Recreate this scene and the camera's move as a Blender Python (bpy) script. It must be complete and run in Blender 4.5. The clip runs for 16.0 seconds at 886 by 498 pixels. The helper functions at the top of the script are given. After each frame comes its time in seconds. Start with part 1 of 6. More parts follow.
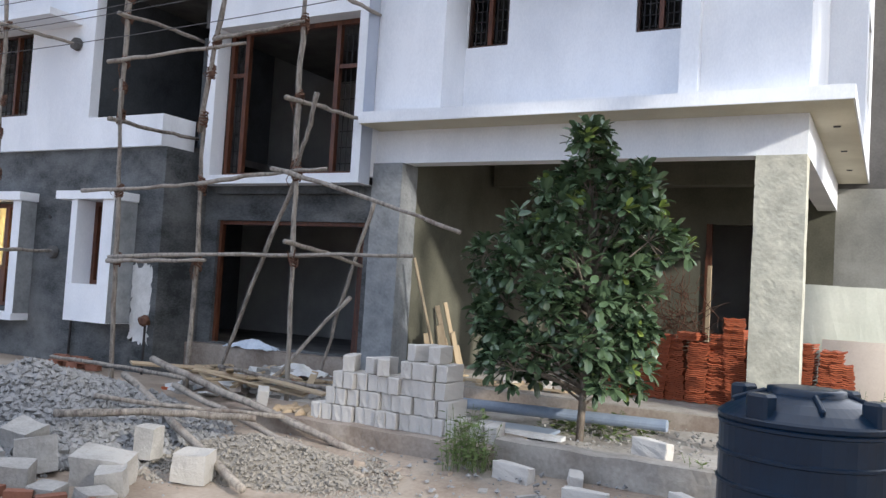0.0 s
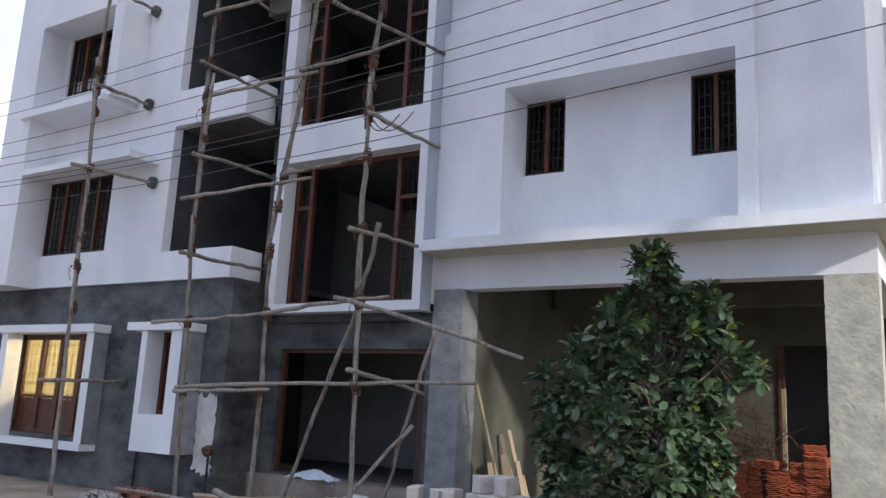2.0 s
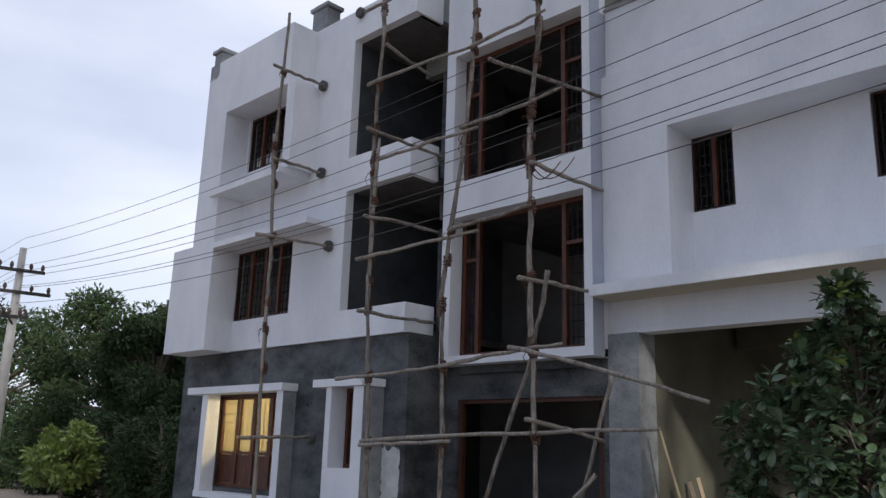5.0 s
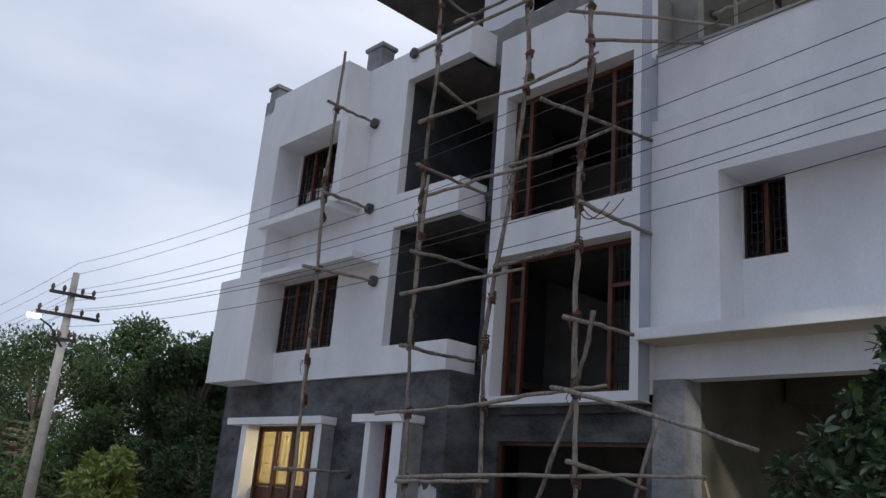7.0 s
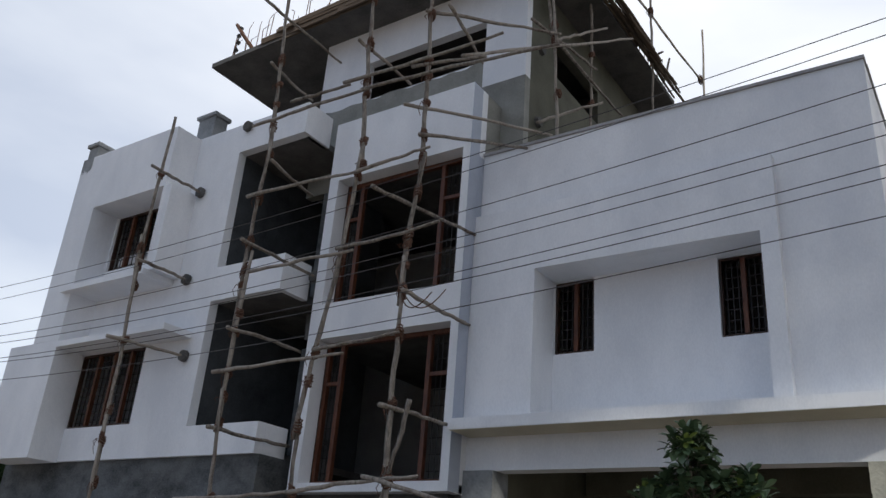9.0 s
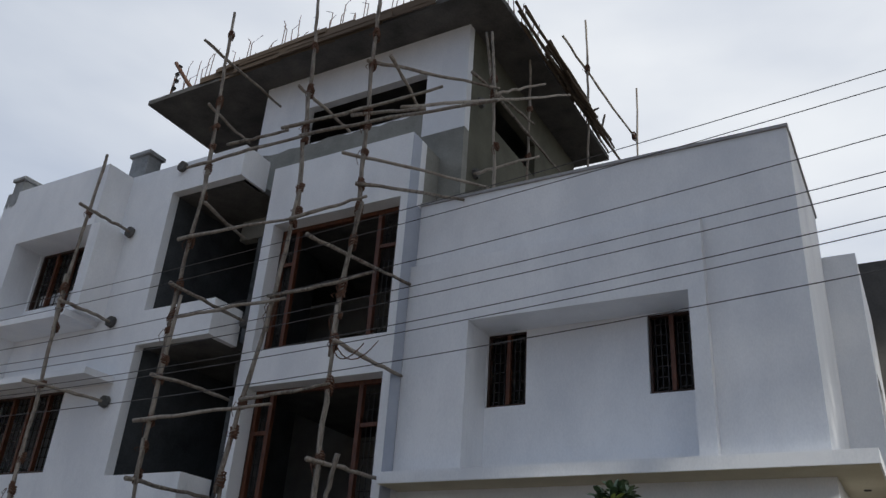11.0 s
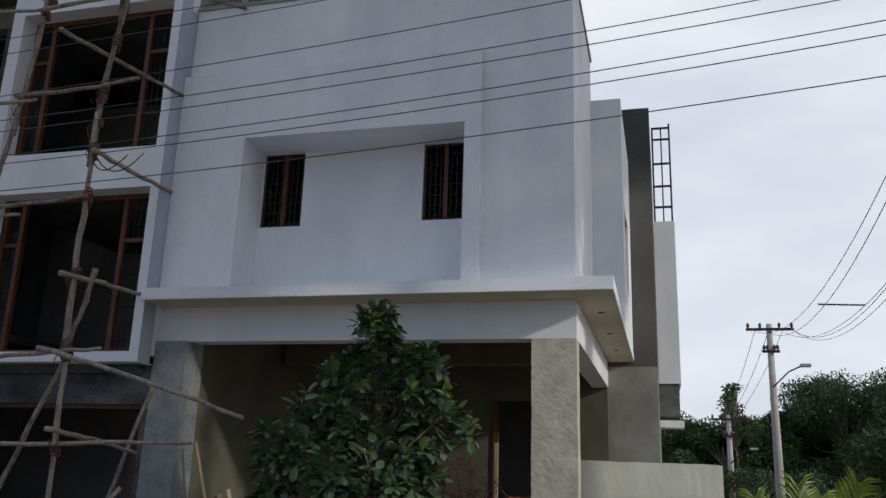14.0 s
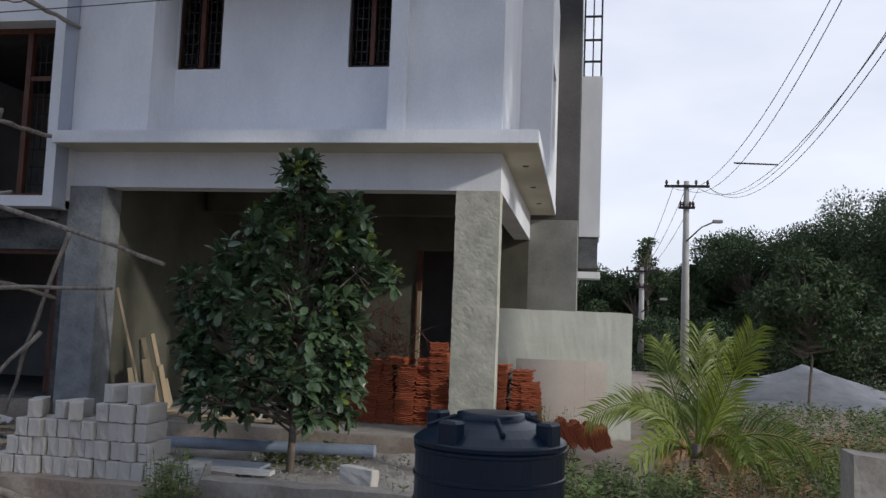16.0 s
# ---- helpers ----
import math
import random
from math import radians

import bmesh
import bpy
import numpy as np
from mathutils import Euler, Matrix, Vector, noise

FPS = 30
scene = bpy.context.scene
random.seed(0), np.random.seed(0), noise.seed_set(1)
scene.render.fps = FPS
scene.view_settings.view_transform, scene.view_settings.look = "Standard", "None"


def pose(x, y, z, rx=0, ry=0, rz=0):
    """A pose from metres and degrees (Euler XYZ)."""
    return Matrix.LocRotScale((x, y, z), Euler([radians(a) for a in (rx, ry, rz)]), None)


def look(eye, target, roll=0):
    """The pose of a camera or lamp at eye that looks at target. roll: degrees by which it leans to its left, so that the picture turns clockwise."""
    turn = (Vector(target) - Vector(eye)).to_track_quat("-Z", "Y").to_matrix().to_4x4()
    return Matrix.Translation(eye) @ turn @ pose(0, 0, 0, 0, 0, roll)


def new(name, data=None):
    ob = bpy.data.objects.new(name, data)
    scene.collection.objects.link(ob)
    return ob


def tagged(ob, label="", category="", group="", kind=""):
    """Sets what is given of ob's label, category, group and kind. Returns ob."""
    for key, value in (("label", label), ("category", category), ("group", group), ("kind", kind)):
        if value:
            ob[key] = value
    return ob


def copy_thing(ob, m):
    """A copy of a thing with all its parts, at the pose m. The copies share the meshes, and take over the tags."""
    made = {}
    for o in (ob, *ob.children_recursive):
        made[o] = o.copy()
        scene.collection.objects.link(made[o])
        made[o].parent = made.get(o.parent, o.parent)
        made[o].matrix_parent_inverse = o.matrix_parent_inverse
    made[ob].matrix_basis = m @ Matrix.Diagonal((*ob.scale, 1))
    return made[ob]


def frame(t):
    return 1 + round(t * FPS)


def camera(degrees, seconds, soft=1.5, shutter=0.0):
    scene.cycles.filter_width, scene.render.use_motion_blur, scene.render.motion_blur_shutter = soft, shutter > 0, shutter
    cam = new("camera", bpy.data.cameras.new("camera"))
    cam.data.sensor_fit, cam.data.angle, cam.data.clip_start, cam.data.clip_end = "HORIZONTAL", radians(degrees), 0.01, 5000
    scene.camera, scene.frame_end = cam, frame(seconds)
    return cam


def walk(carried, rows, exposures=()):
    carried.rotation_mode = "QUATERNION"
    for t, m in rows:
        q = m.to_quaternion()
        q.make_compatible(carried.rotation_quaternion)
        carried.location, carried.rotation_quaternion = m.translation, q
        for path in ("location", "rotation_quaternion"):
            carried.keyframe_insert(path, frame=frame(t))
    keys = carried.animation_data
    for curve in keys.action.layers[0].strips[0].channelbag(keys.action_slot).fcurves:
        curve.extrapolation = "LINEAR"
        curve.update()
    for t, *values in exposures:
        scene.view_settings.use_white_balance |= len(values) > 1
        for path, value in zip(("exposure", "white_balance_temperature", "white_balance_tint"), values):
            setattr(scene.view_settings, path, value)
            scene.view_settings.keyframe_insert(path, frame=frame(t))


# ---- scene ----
cam = camera(56.27, 16.0, soft=1.45)
# seconds, place in metres, turn in degrees
ROWS = [
    (0.0, -0.014, 0.095, 1.563, 92.73, -3.45, 28.34),
    (0.5, -0.017, 0.085, 1.544, 95.59, -2.64, 28.47),
    (1.0, -0.011, 0.085, 1.563, 97.45, -2.26, 29.71),
    (1.5, -0.019, 0.061, 1.574, 99.91, -2.52, 31.05),
    (2.0, -0.021, 0.057, 1.590, 101.03, -2.91, 32.52),
    (2.5, -0.025, 0.053, 1.594, 101.84, -3.31, 34.30),
    (3.0, -0.029, 0.027, 1.598, 102.43, -3.50, 36.92),
    (3.5, -0.053, 0.009, 1.608, 102.90, -3.00, 38.65),
    (4.0, -0.061, 0.008, 1.593, 103.32, -2.46, 41.10),
    (4.5, -0.045, -0.019, 1.593, 103.73, -1.84, 42.49),
    (5.0, -0.032, -0.043, 1.590, 103.83, -1.68, 44.30),
    (5.2, -0.041, -0.047, 1.590, 103.64, -1.63, 45.15),
    (7.3, -0.082, -0.044, 1.456, 107.67, -4.91, 46.35),
    (7.5, -0.072, -0.054, 1.449, 108.31, -5.07, 44.94),
    (8.0, -0.064, -0.068, 1.444, 109.92, -5.30, 41.44),
    (8.5, -0.073, -0.061, 1.487, 111.58, -4.89, 37.46),
    (9.0, -0.066, -0.072, 1.541, 113.24, -4.17, 33.75),
    (9.2, -0.066, -0.088, 1.548, 113.71, -3.77, 32.65),
    (11.3, 0.003, -0.078, 1.695, 116.63, -3.61, 27.62),
    (11.5, 0.023, -0.058, 1.685, 116.32, -3.33, 26.17),
    (12.0, 0.030, -0.048, 1.694, 115.24, -3.19, 24.60),
    (12.5, 0.044, -0.028, 1.703, 113.59, -3.25, 23.05),
    (13.0, 0.042, -0.014, 1.699, 111.82, -2.61, 20.36),
    (13.5, 0.069, 0.004, 1.696, 108.18, -1.90, 16.02),
    (14.0, 0.120, 0.054, 1.689, 105.08, -1.85, 14.62),
    (14.5, 0.134, 0.083, 1.685, 102.09, -2.02, 13.66),
    (15.0, 0.121, 0.073, 1.665, 99.08, -1.90, 11.84),
    (15.5, 0.125, 0.070, 1.656, 97.37, -2.00, 10.36),
    (16.0, 0.141, 0.066, 1.685, 95.02, -2.16, 9.48),
]
# seconds, stops, white balance
EXPOSURES = [(0.0, 1.02, 6250, 10), (1.0, 0.92, 6150, 10), (1.5, 0.66, 6100, 10), (2.0, 0.51, 6150, 13), (2.5, 0.44, 6150, 14), (3.5, 0.15, 6150, 14), (4.5, 0.06, 6250, 13), (5.0, 0.00, 6300, 12), (7.5, -0.18, 6300, 10),
             (9.0, -0.19, 6350, 8), (11.5, -0.51, 6350, 7), (12.5, -0.51, 6400, 7), (13.5, -0.46, 6400, 8), (14.5, -0.50, 6250, 10), (15.5, -0.46, 6180, 11), (16.0, -0.32, 6180, 11)]
walk(cam, [(t, pose(x, y, z, rx, ry, rz)) for t, x, y, z, rx, ry, rz in ROWS], EXPOSURES)

# ---- world and sun ----
world = bpy.data.worlds.new("sky")
scene.world = world
world.use_nodes = True
wn = world.node_tree.nodes
wl = world.node_tree.links
for n in list(wn):
    wn.remove(n)
w_out = wn.new("ShaderNodeOutputWorld")
w_bg = wn.new("ShaderNodeBackground")
w_sky = wn.new("ShaderNodeTexSky")
w_sky.sky_type = "NISHITA"
w_sky.sun_disc = False
w_sky.sun_elevation = radians(21)
w_sky.sun_rotation = radians(113)
w_scale = wn.new("ShaderNodeMixRGB")
w_scale.blend_type = "MULTIPLY"
w_scale.inputs[0].default_value = 1.0
w_scale.inputs[2].default_value = (0.10, 0.10, 0.10, 1)
w_co = wn.new("ShaderNodeTexCoord")
w_map = wn.new("ShaderNodeMapping")
w_map.inputs["Scale"].default_value = (1.2, 1.2, 3.5)
w_noise = wn.new("ShaderNodeTexNoise")
w_noise.inputs["Scale"].default_value = 1.6
w_noise.inputs["Detail"].default_value = 5.0
w_noise.inputs["Roughness"].default_value = 0.5
w_ramp = wn.new("ShaderNodeValToRGB")
w_ramp.color_ramp.elements[0].position = 0.34
w_ramp.color_ramp.elements[0].color = (0.60, 0.64, 0.74, 1)
w_ramp.color_ramp.elements[1].position = 0.66
w_ramp.color_ramp.elements[1].color = (0.86, 0.88, 0.93, 1)
w_mix = wn.new("ShaderNodeMixRGB")
w_mix.inputs[0].default_value = 0.85
wl.new(w_co.outputs["Generated"], w_map.inputs["Vector"])
wl.new(w_map.outputs[0], w_noise.inputs["Vector"])
wl.new(w_noise.outputs["Fac"], w_ramp.inputs[0])
wl.new(w_sky.outputs[0], w_scale.inputs[1])
wl.new(w_scale.outputs[0], w_mix.inputs[1])
wl.new(w_ramp.outputs[0], w_mix.inputs[2])
# the overcast is brighter and whiter beyond the house, dimmer and bluer behind the lane
w_dot = wn.new("ShaderNodeVectorMath")
w_dot.operation = "DOT_PRODUCT"
w_dot.inputs[1].default_value = (0.40, 0.82, 0.40)
w_grad = wn.new("ShaderNodeMapRange")
w_grad.interpolation_type = "SMOOTHSTEP"
w_grad.inputs["From Min"].default_value = -0.75
w_grad.inputs["From Max"].default_value = 0.75
w_tone = wn.new("ShaderNodeMixRGB")
w_tone.inputs[1].default_value = (0.60, 0.69, 0.84, 1)
w_tone.inputs[2].default_value = (1.60, 1.56, 1.52, 1)
w_mul = wn.new("ShaderNodeMixRGB")
w_mul.blend_type = "MULTIPLY"
w_mul.inputs[0].default_value = 1.0
wl.new(w_co.outputs["Generated"], w_dot.inputs[0])
wl.new(w_dot.outputs["Value"], w_grad.inputs["Value"])
wl.new(w_grad.outputs["Result"], w_tone.inputs[0])
wl.new(w_mix.outputs[0], w_mul.inputs[1])
wl.new(w_tone.outputs[0], w_mul.inputs[2])
wl.new(w_mul.outputs[0], w_bg.inputs["Color"])
w_bg.inputs["Strength"].default_value = 1.0
wl.new(w_bg.outputs[0], w_out.inputs["Surface"])

sun_data = bpy.data.lights.new("sun", "SUN")
sun_data.energy = 2.4
sun_data.angle = radians(2)
sun_data.color = (1.0, 0.93, 0.82)
sun = new("sun", sun_data)
sun.matrix_world = look((30, -13, 12.4), (0, 0, 0))

# ---- materials ----
def material(name, low, high, rough=0.8, scale=3.0, bump=0.15, fine=40.0, metal=0.0, stain=None, stretch=(1, 1, 1), jitter=0.0, spec=0.4, ends=(0.45, 0.9)):
    """Two scales of noise between two colours, a fine bump, and stains of a third colour."""
    m = bpy.data.materials.new(name)
    m.use_nodes = True
    nodes, links = m.node_tree.nodes, m.node_tree.links
    b = nodes["Principled BSDF"]
    b.inputs["Roughness"].default_value = rough
    b.inputs["Metallic"].default_value = metal
    b.inputs["Specular IOR Level"].default_value = spec
    co = nodes.new("ShaderNodeTexCoord")
    mp = nodes.new("ShaderNodeMapping")
    mp.inputs["Scale"].default_value = stretch
    links.new(co.outputs["Object"], mp.inputs["Vector"])
    n1 = nodes.new("ShaderNodeTexNoise")
    n1.inputs["Scale"].default_value = scale
    n1.inputs["Detail"].default_value = 6
    n1.inputs["Roughness"].default_value = 0.6
    n2 = nodes.new("ShaderNodeTexNoise")
    n2.inputs["Scale"].default_value = fine
    n2.inputs["Detail"].default_value = 4
    for n in (n1, n2):
        links.new(mp.outputs[0], n.inputs["Vector"])
    add = nodes.new("ShaderNodeMath")
    add.operation = "MULTIPLY_ADD"
    add.inputs[1].default_value = 0.35
    links.new(n2.outputs["Fac"], add.inputs[0])
    links.new(n1.outputs["Fac"], add.inputs[2])
    last = add.outputs[0]
    if jitter:
        info = nodes.new("ShaderNodeObjectInfo")
        geo = nodes.new("ShaderNodeNewGeometry")
        s1 = nodes.new("ShaderNodeMath")
        s1.operation = "ADD"
        links.new(info.outputs["Random"], s1.inputs[0])
        links.new(geo.outputs["Random Per Island"], s1.inputs[1])
        s2 = nodes.new("ShaderNodeMath")
        s2.operation = "MULTIPLY_ADD"
        s2.inputs[1].default_value = jitter
        links.new(s1.outputs[0], s2.inputs[0])
        links.new(last, s2.inputs[2])
        last = s2.outputs[0]
    ramp = nodes.new("ShaderNodeValToRGB")
    e = ramp.color_ramp.elements
    e[0].position, e[0].color = ends[0], (*low, 1)
    e[1].position, e[1].color = min(1.0, ends[1] + jitter), (*high, 1)
    links.new(last, ramp.inputs[0])
    colour = ramp.outputs[0]
    if stain:
        n3 = nodes.new("ShaderNodeTexNoise")
        n3.inputs["Scale"].default_value = scale * 0.45
        n3.inputs["Detail"].default_value = 8
        n3.inputs["Roughness"].default_value = 0.7
        links.new(co.outputs["Object"], n3.inputs["Vector"])
        r3 = nodes.new("ShaderNodeValToRGB")
        r3.color_ramp.elements[0].position = 0.52
        r3.color_ramp.elements[1].position = 0.72
        links.new(n3.outputs["Fac"], r3.inputs[0])
        sc = nodes.new("ShaderNodeMath")
        sc.operation = "MULTIPLY"
        sc.inputs[1].default_value = stain[3]
        links.new(r3.outputs[0], sc.inputs[0])
        mx = nodes.new("ShaderNodeMixRGB")
        mx.inputs[2].default_value = (*stain[:3], 1)
        links.new(sc.outputs[0], mx.inputs[0])
        links.new(colour, mx.inputs[1])
        colour = mx.outputs[0]
    links.new(colour, b.inputs["Base Color"])
    if bump:
        bp = nodes.new("ShaderNodeBump")
        bp.inputs["Strength"].default_value = bump
        bp.inputs["Distance"].default_value = 0.02
        links.new(last, bp.inputs["Height"])
        links.new(bp.outputs[0], b.inputs["Normal"])
    return m


def glass_material(name, tint):
    m = bpy.data.materials.new(name)
    m.use_nodes = True
    b = m.node_tree.nodes["Principled BSDF"]
    b.inputs["Base Color"].default_value = (*tint, 1)
    b.inputs["Roughness"].default_value = 0.35
    b.inputs["Transmission Weight"].default_value = 1.0
    b.inputs["IOR"].default_value = 1.2
    return m


WHITE = material("white wall paint", (0.69, 0.71, 0.745), (0.82, 0.835, 0.86), 0.75, 0.7, 0.10, 40, stain=(0.58, 0.61, 0.67, 0.5), stretch=(1.3, 1.3, 0.6), ends=(0.52, 0.82))
GREY = material("grey cement plaster", (0.030, 0.034, 0.036), (0.135, 0.141, 0.145), 0.9, 1.5, 0.35, 30, stain=(0.19, 0.192, 0.19, 0.75), stretch=(0.8, 0.8, 1.5), ends=(0.50, 0.86))
TOWER = material("dry cement render", (0.18, 0.18, 0.165), (0.31, 0.31, 0.285), 0.9, 1.5, 0.25, 30, stain=(0.13, 0.13, 0.12, 0.6))
# olive render, its colour lowered to carry the porch's shade
GREEN_GREY = material("shade-darkened olive render", (0.062, 0.062, 0.046), (0.132, 0.128, 0.097), 0.9, 1.1, 0.12, 30, stain=(0.12, 0.12, 0.095, 0.5))
PALE_RENDER = material("pale render", (0.40, 0.42, 0.37), (0.52, 0.53, 0.47), 0.9, 1.1, 0.1, 30, stain=(0.33, 0.34, 0.29, 0.5))
CONCRETE = material("hacked concrete", (0.35, 0.34, 0.285), (0.58, 0.565, 0.47), 0.95, 5.0, 0.55, 26, stain=(0.28, 0.28, 0.25, 0.5))
COLUMN_GREY = material("grey column concrete", (0.175, 0.185, 0.195), (0.32, 0.335, 0.345), 0.95, 4.0, 0.4, 26, stain=(0.17, 0.18, 0.18, 0.5))
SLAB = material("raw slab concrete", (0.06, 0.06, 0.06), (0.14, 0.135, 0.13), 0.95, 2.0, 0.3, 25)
# near-black so the shade of the balcony recesses sits in the colour
DARK_CEMENT = material("shade-darkened cement", (0.030, 0.035, 0.040), (0.075, 0.083, 0.09), 0.9, 1.5, 0.2, 30)
COPING = material("coping cement", (0.25, 0.25, 0.26), (0.40, 0.40, 0.40), 0.9, 3.0, 0.2)
POLE = material("weathered scaffold wood", (0.020, 0.015, 0.013), (0.31, 0.275, 0.235), 0.85, 5.0, 0.8, 26, stretch=(4, 4, 1.0), jitter=0.22, ends=(0.54, 0.86), stain=(0.09, 0.05, 0.035, 0.8))
ROPE = material("coir rope", (0.05, 0.025, 0.018), (0.16, 0.085, 0.055), 0.95, 30, 0.6, 90)
WOOD = material("red-brown window wood", (0.045, 0.016, 0.009), (0.14, 0.05, 0.024), 0.5, 4.0, 0.2, 30, stretch=(5, 5, 1))
# darker copy of WOOD for small frames, balcony doors and the narrow window's board
WOOD_DARK = material("darker window wood", (0.018, 0.010, 0.008), (0.06, 0.028, 0.018), 0.55, 4.0, 0.2, 30, stretch=(5, 5, 1))
PLANK = material("rough plank", (0.16, 0.115, 0.075), (0.38, 0.30, 0.20), 0.85, 3.0, 0.3, 30, stretch=(7, 7, 1), jitter=0.3)
IRON = material("dark iron", (0.02, 0.02, 0.022), (0.05, 0.045, 0.045), 0.6, 10, 0.1, 60, metal=0.4)
RUST = material("rusty rod", (0.06, 0.03, 0.02), (0.16, 0.08, 0.05), 0.85, 10, 0.2, 60)
DARK_ROOM = material("grey room plaster", (0.25, 0.25, 0.24), (0.38, 0.375, 0.355), 0.95, 1.5, 0.1)
CREAM = material("cream room paint", (0.78, 0.74, 0.60), (0.84, 0.80, 0.68), 0.8, 1.5, 0.05)
TERRACOTTA = material("terracotta", (0.17, 0.037, 0.017), (0.40, 0.105, 0.044), 0.85, 6.0, 0.3, 50, jitter=0.25)
BRICK = material("old dark brick", (0.09, 0.035, 0.022), (0.22, 0.095, 0.06), 0.9, 6.0, 0.4, 50, jitter=0.3)
BLOCK = material("concrete block", (0.19, 0.18, 0.165), (0.50, 0.475, 0.44), 0.95, 7.0, 0.6, 60, jitter=0.6)
GRANITE = material("rough granite", (0.13, 0.125, 0.115), (0.36, 0.345, 0.32), 0.9, 4.0, 0.8, 45, jitter=0.25)
STONES = material("crushed stone", (0.03, 0.032, 0.035), (0.24, 0.24, 0.24), 0.9, 5.0, 0.3, 50, jitter=0.7)
SAND = material("grey quarry dust", (0.15, 0.16, 0.18), (0.28, 0.29, 0.31), 0.95, 2.0, 0.3, 60)
EARTH = material("dusty red earth", (0.19, 0.145, 0.11), (0.37, 0.31, 0.25), 0.95, 1.2, 0.5, 25, stain=(0.34, 0.31, 0.26, 0.8))
SANDY = material("sandy gravel", (0.05, 0.046, 0.040), (0.24, 0.22, 0.19), 0.95, 5.0, 0.3, 50, jitter=0.7)
# cream tint that paints the sun's warm bounce from the ground
SOFFIT = material("warm bounce-light soffit", (0.52, 0.48, 0.37), (0.66, 0.62, 0.50), 0.85, 1.0, 0.1, 40, stain=(0.45, 0.41, 0.31, 0.5))
STAIR_CEMENT = material("dark stair tower cement", (0.055, 0.053, 0.052), (0.12, 0.115, 0.11), 0.92, 0.8, 0.3, 28, stain=(0.16, 0.155, 0.14, 0.5))
# painted shade for the right-facing side of the white bay
SIDE_SHADE = material("blue-grey side shade", (0.33, 0.37, 0.45), (0.44, 0.48, 0.56), 0.85, 1.0, 0.1, 40, stain=(0.28, 0.31, 0.37, 0.5))
KERB = material("dusty pale cement", (0.22, 0.20, 0.175), (0.45, 0.42, 0.375), 0.95, 2.0, 0.6, 28, stain=(0.17, 0.13, 0.10, 0.6))
RETAIN = material("old cement wall", (0.18, 0.14, 0.11), (0.38, 0.33, 0.28), 0.95, 2.2, 0.5, 30, stain=(0.14, 0.085, 0.06, 0.7))
TANK = material("dark tank plastic", (0.003, 0.010, 0.024), (0.006, 0.020, 0.042), 0.30, 3.0, 0.05, 40, spec=0.3, stain=(0.03, 0.034, 0.045, 0.12))
PVC = material("blue-grey plastic pipe", (0.20, 0.25, 0.33), (0.32, 0.37, 0.44), 0.4, 3.0, 0.03)
BARK = material("bark", (0.10, 0.08, 0.06), (0.26, 0.22, 0.18), 0.95, 8, 0.7, 40, stretch=(3, 3, 1))
POLE_CONC = material("spun concrete pole", (0.32, 0.31, 0.29), (0.48, 0.47, 0.45), 0.9, 3.0, 0.2)
WIRE = material("aluminium wire", (0.06, 0.06, 0.065), (0.11, 0.11, 0.12), 0.6, 5.0, 0.0, metal=0.3)
PORCELAIN = material("brown porcelain", (0.05, 0.03, 0.025), (0.10, 0.06, 0.05), 0.25, 5.0, 0.0)
FROST = glass_material("frosted pane", (0.95, 0.9, 0.75))
PATCH = material("skim coat patch", (0.50, 0.50, 0.49), (0.70, 0.70, 0.69), 0.9, 5.0, 0.3, 40)
TARP = material("blue tarpaulin", (0.01, 0.05, 0.16), (0.03, 0.10, 0.28), 0.5, 4.0, 0.2)
CLOTH = material("pale plastic sheet", (0.42, 0.50, 0.60), (0.72, 0.76, 0.80), 0.5, 4.0, 0.3)
PLY = material("pale board", (0.58, 0.50, 0.42), (0.72, 0.64, 0.55), 0.8, 1.5, 0.05, 40)


def leaf_material(name, low, high, rough=0.45):
    m = material(name, low, high, rough, 2.0, 0.0, 30, jitter=0.6, spec=0.5)
    m.node_tree.nodes["Principled BSDF"].inputs["Subsurface Weight"].default_value = 0.0
    return m


LEAF = leaf_material("glossy dark leaf", (0.013, 0.031, 0.020), (0.075, 0.118, 0.062), 0.2)
BRIGHT_LEAF = leaf_material("bright yellow-green leaf", (0.05, 0.09, 0.02), (0.20, 0.27, 0.06), 0.35)
LEAF_FAR = leaf_material("far foliage", (0.014, 0.030, 0.013), (0.055, 0.090, 0.035), 0.8)
LEAF_LEFT = leaf_material("feathery foliage", (0.008, 0.018, 0.007), (0.036, 0.068, 0.020), 0.8)
PALM = leaf_material("palm leaf", (0.014, 0.040, 0.004), (0.140, 0.185, 0.012), 0.5)
WEED = leaf_material("weed leaf", (0.022, 0.05, 0.014), (0.115, 0.16, 0.045), 0.7)
DRY = leaf_material("dry weed", (0.16, 0.085, 0.04), (0.34, 0.22, 0.11), 0.9)


# ---- building helpers ----
def part(name, bm, mat, parent=None, label="", smooth=False):
    me = bpy.data.meshes.new(name)
    bmesh.ops.recalc_face_normals(bm, faces=bm.faces)
    bm.to_mesh(me)
    bm.free()
    me.materials.append(mat)
    if smooth:
        for p in me.polygons:
            p.use_smooth = True
    ob = new(name, me)
    ob.parent = parent
    if label:
        ob["label"] = label
    return ob


def raw(name, verts, faces, mat, parent=None, label="", smooth=False):
    me = bpy.data.meshes.new(name)
    me.from_pydata([tuple(v) for v in verts], [], [tuple(f) for f in faces])
    me.materials.append(mat)
    if smooth:
        for p in me.polygons:
            p.use_smooth = True
    ob = new(name, me)
    ob.parent = parent
    if label:
        ob["label"] = label
    return ob


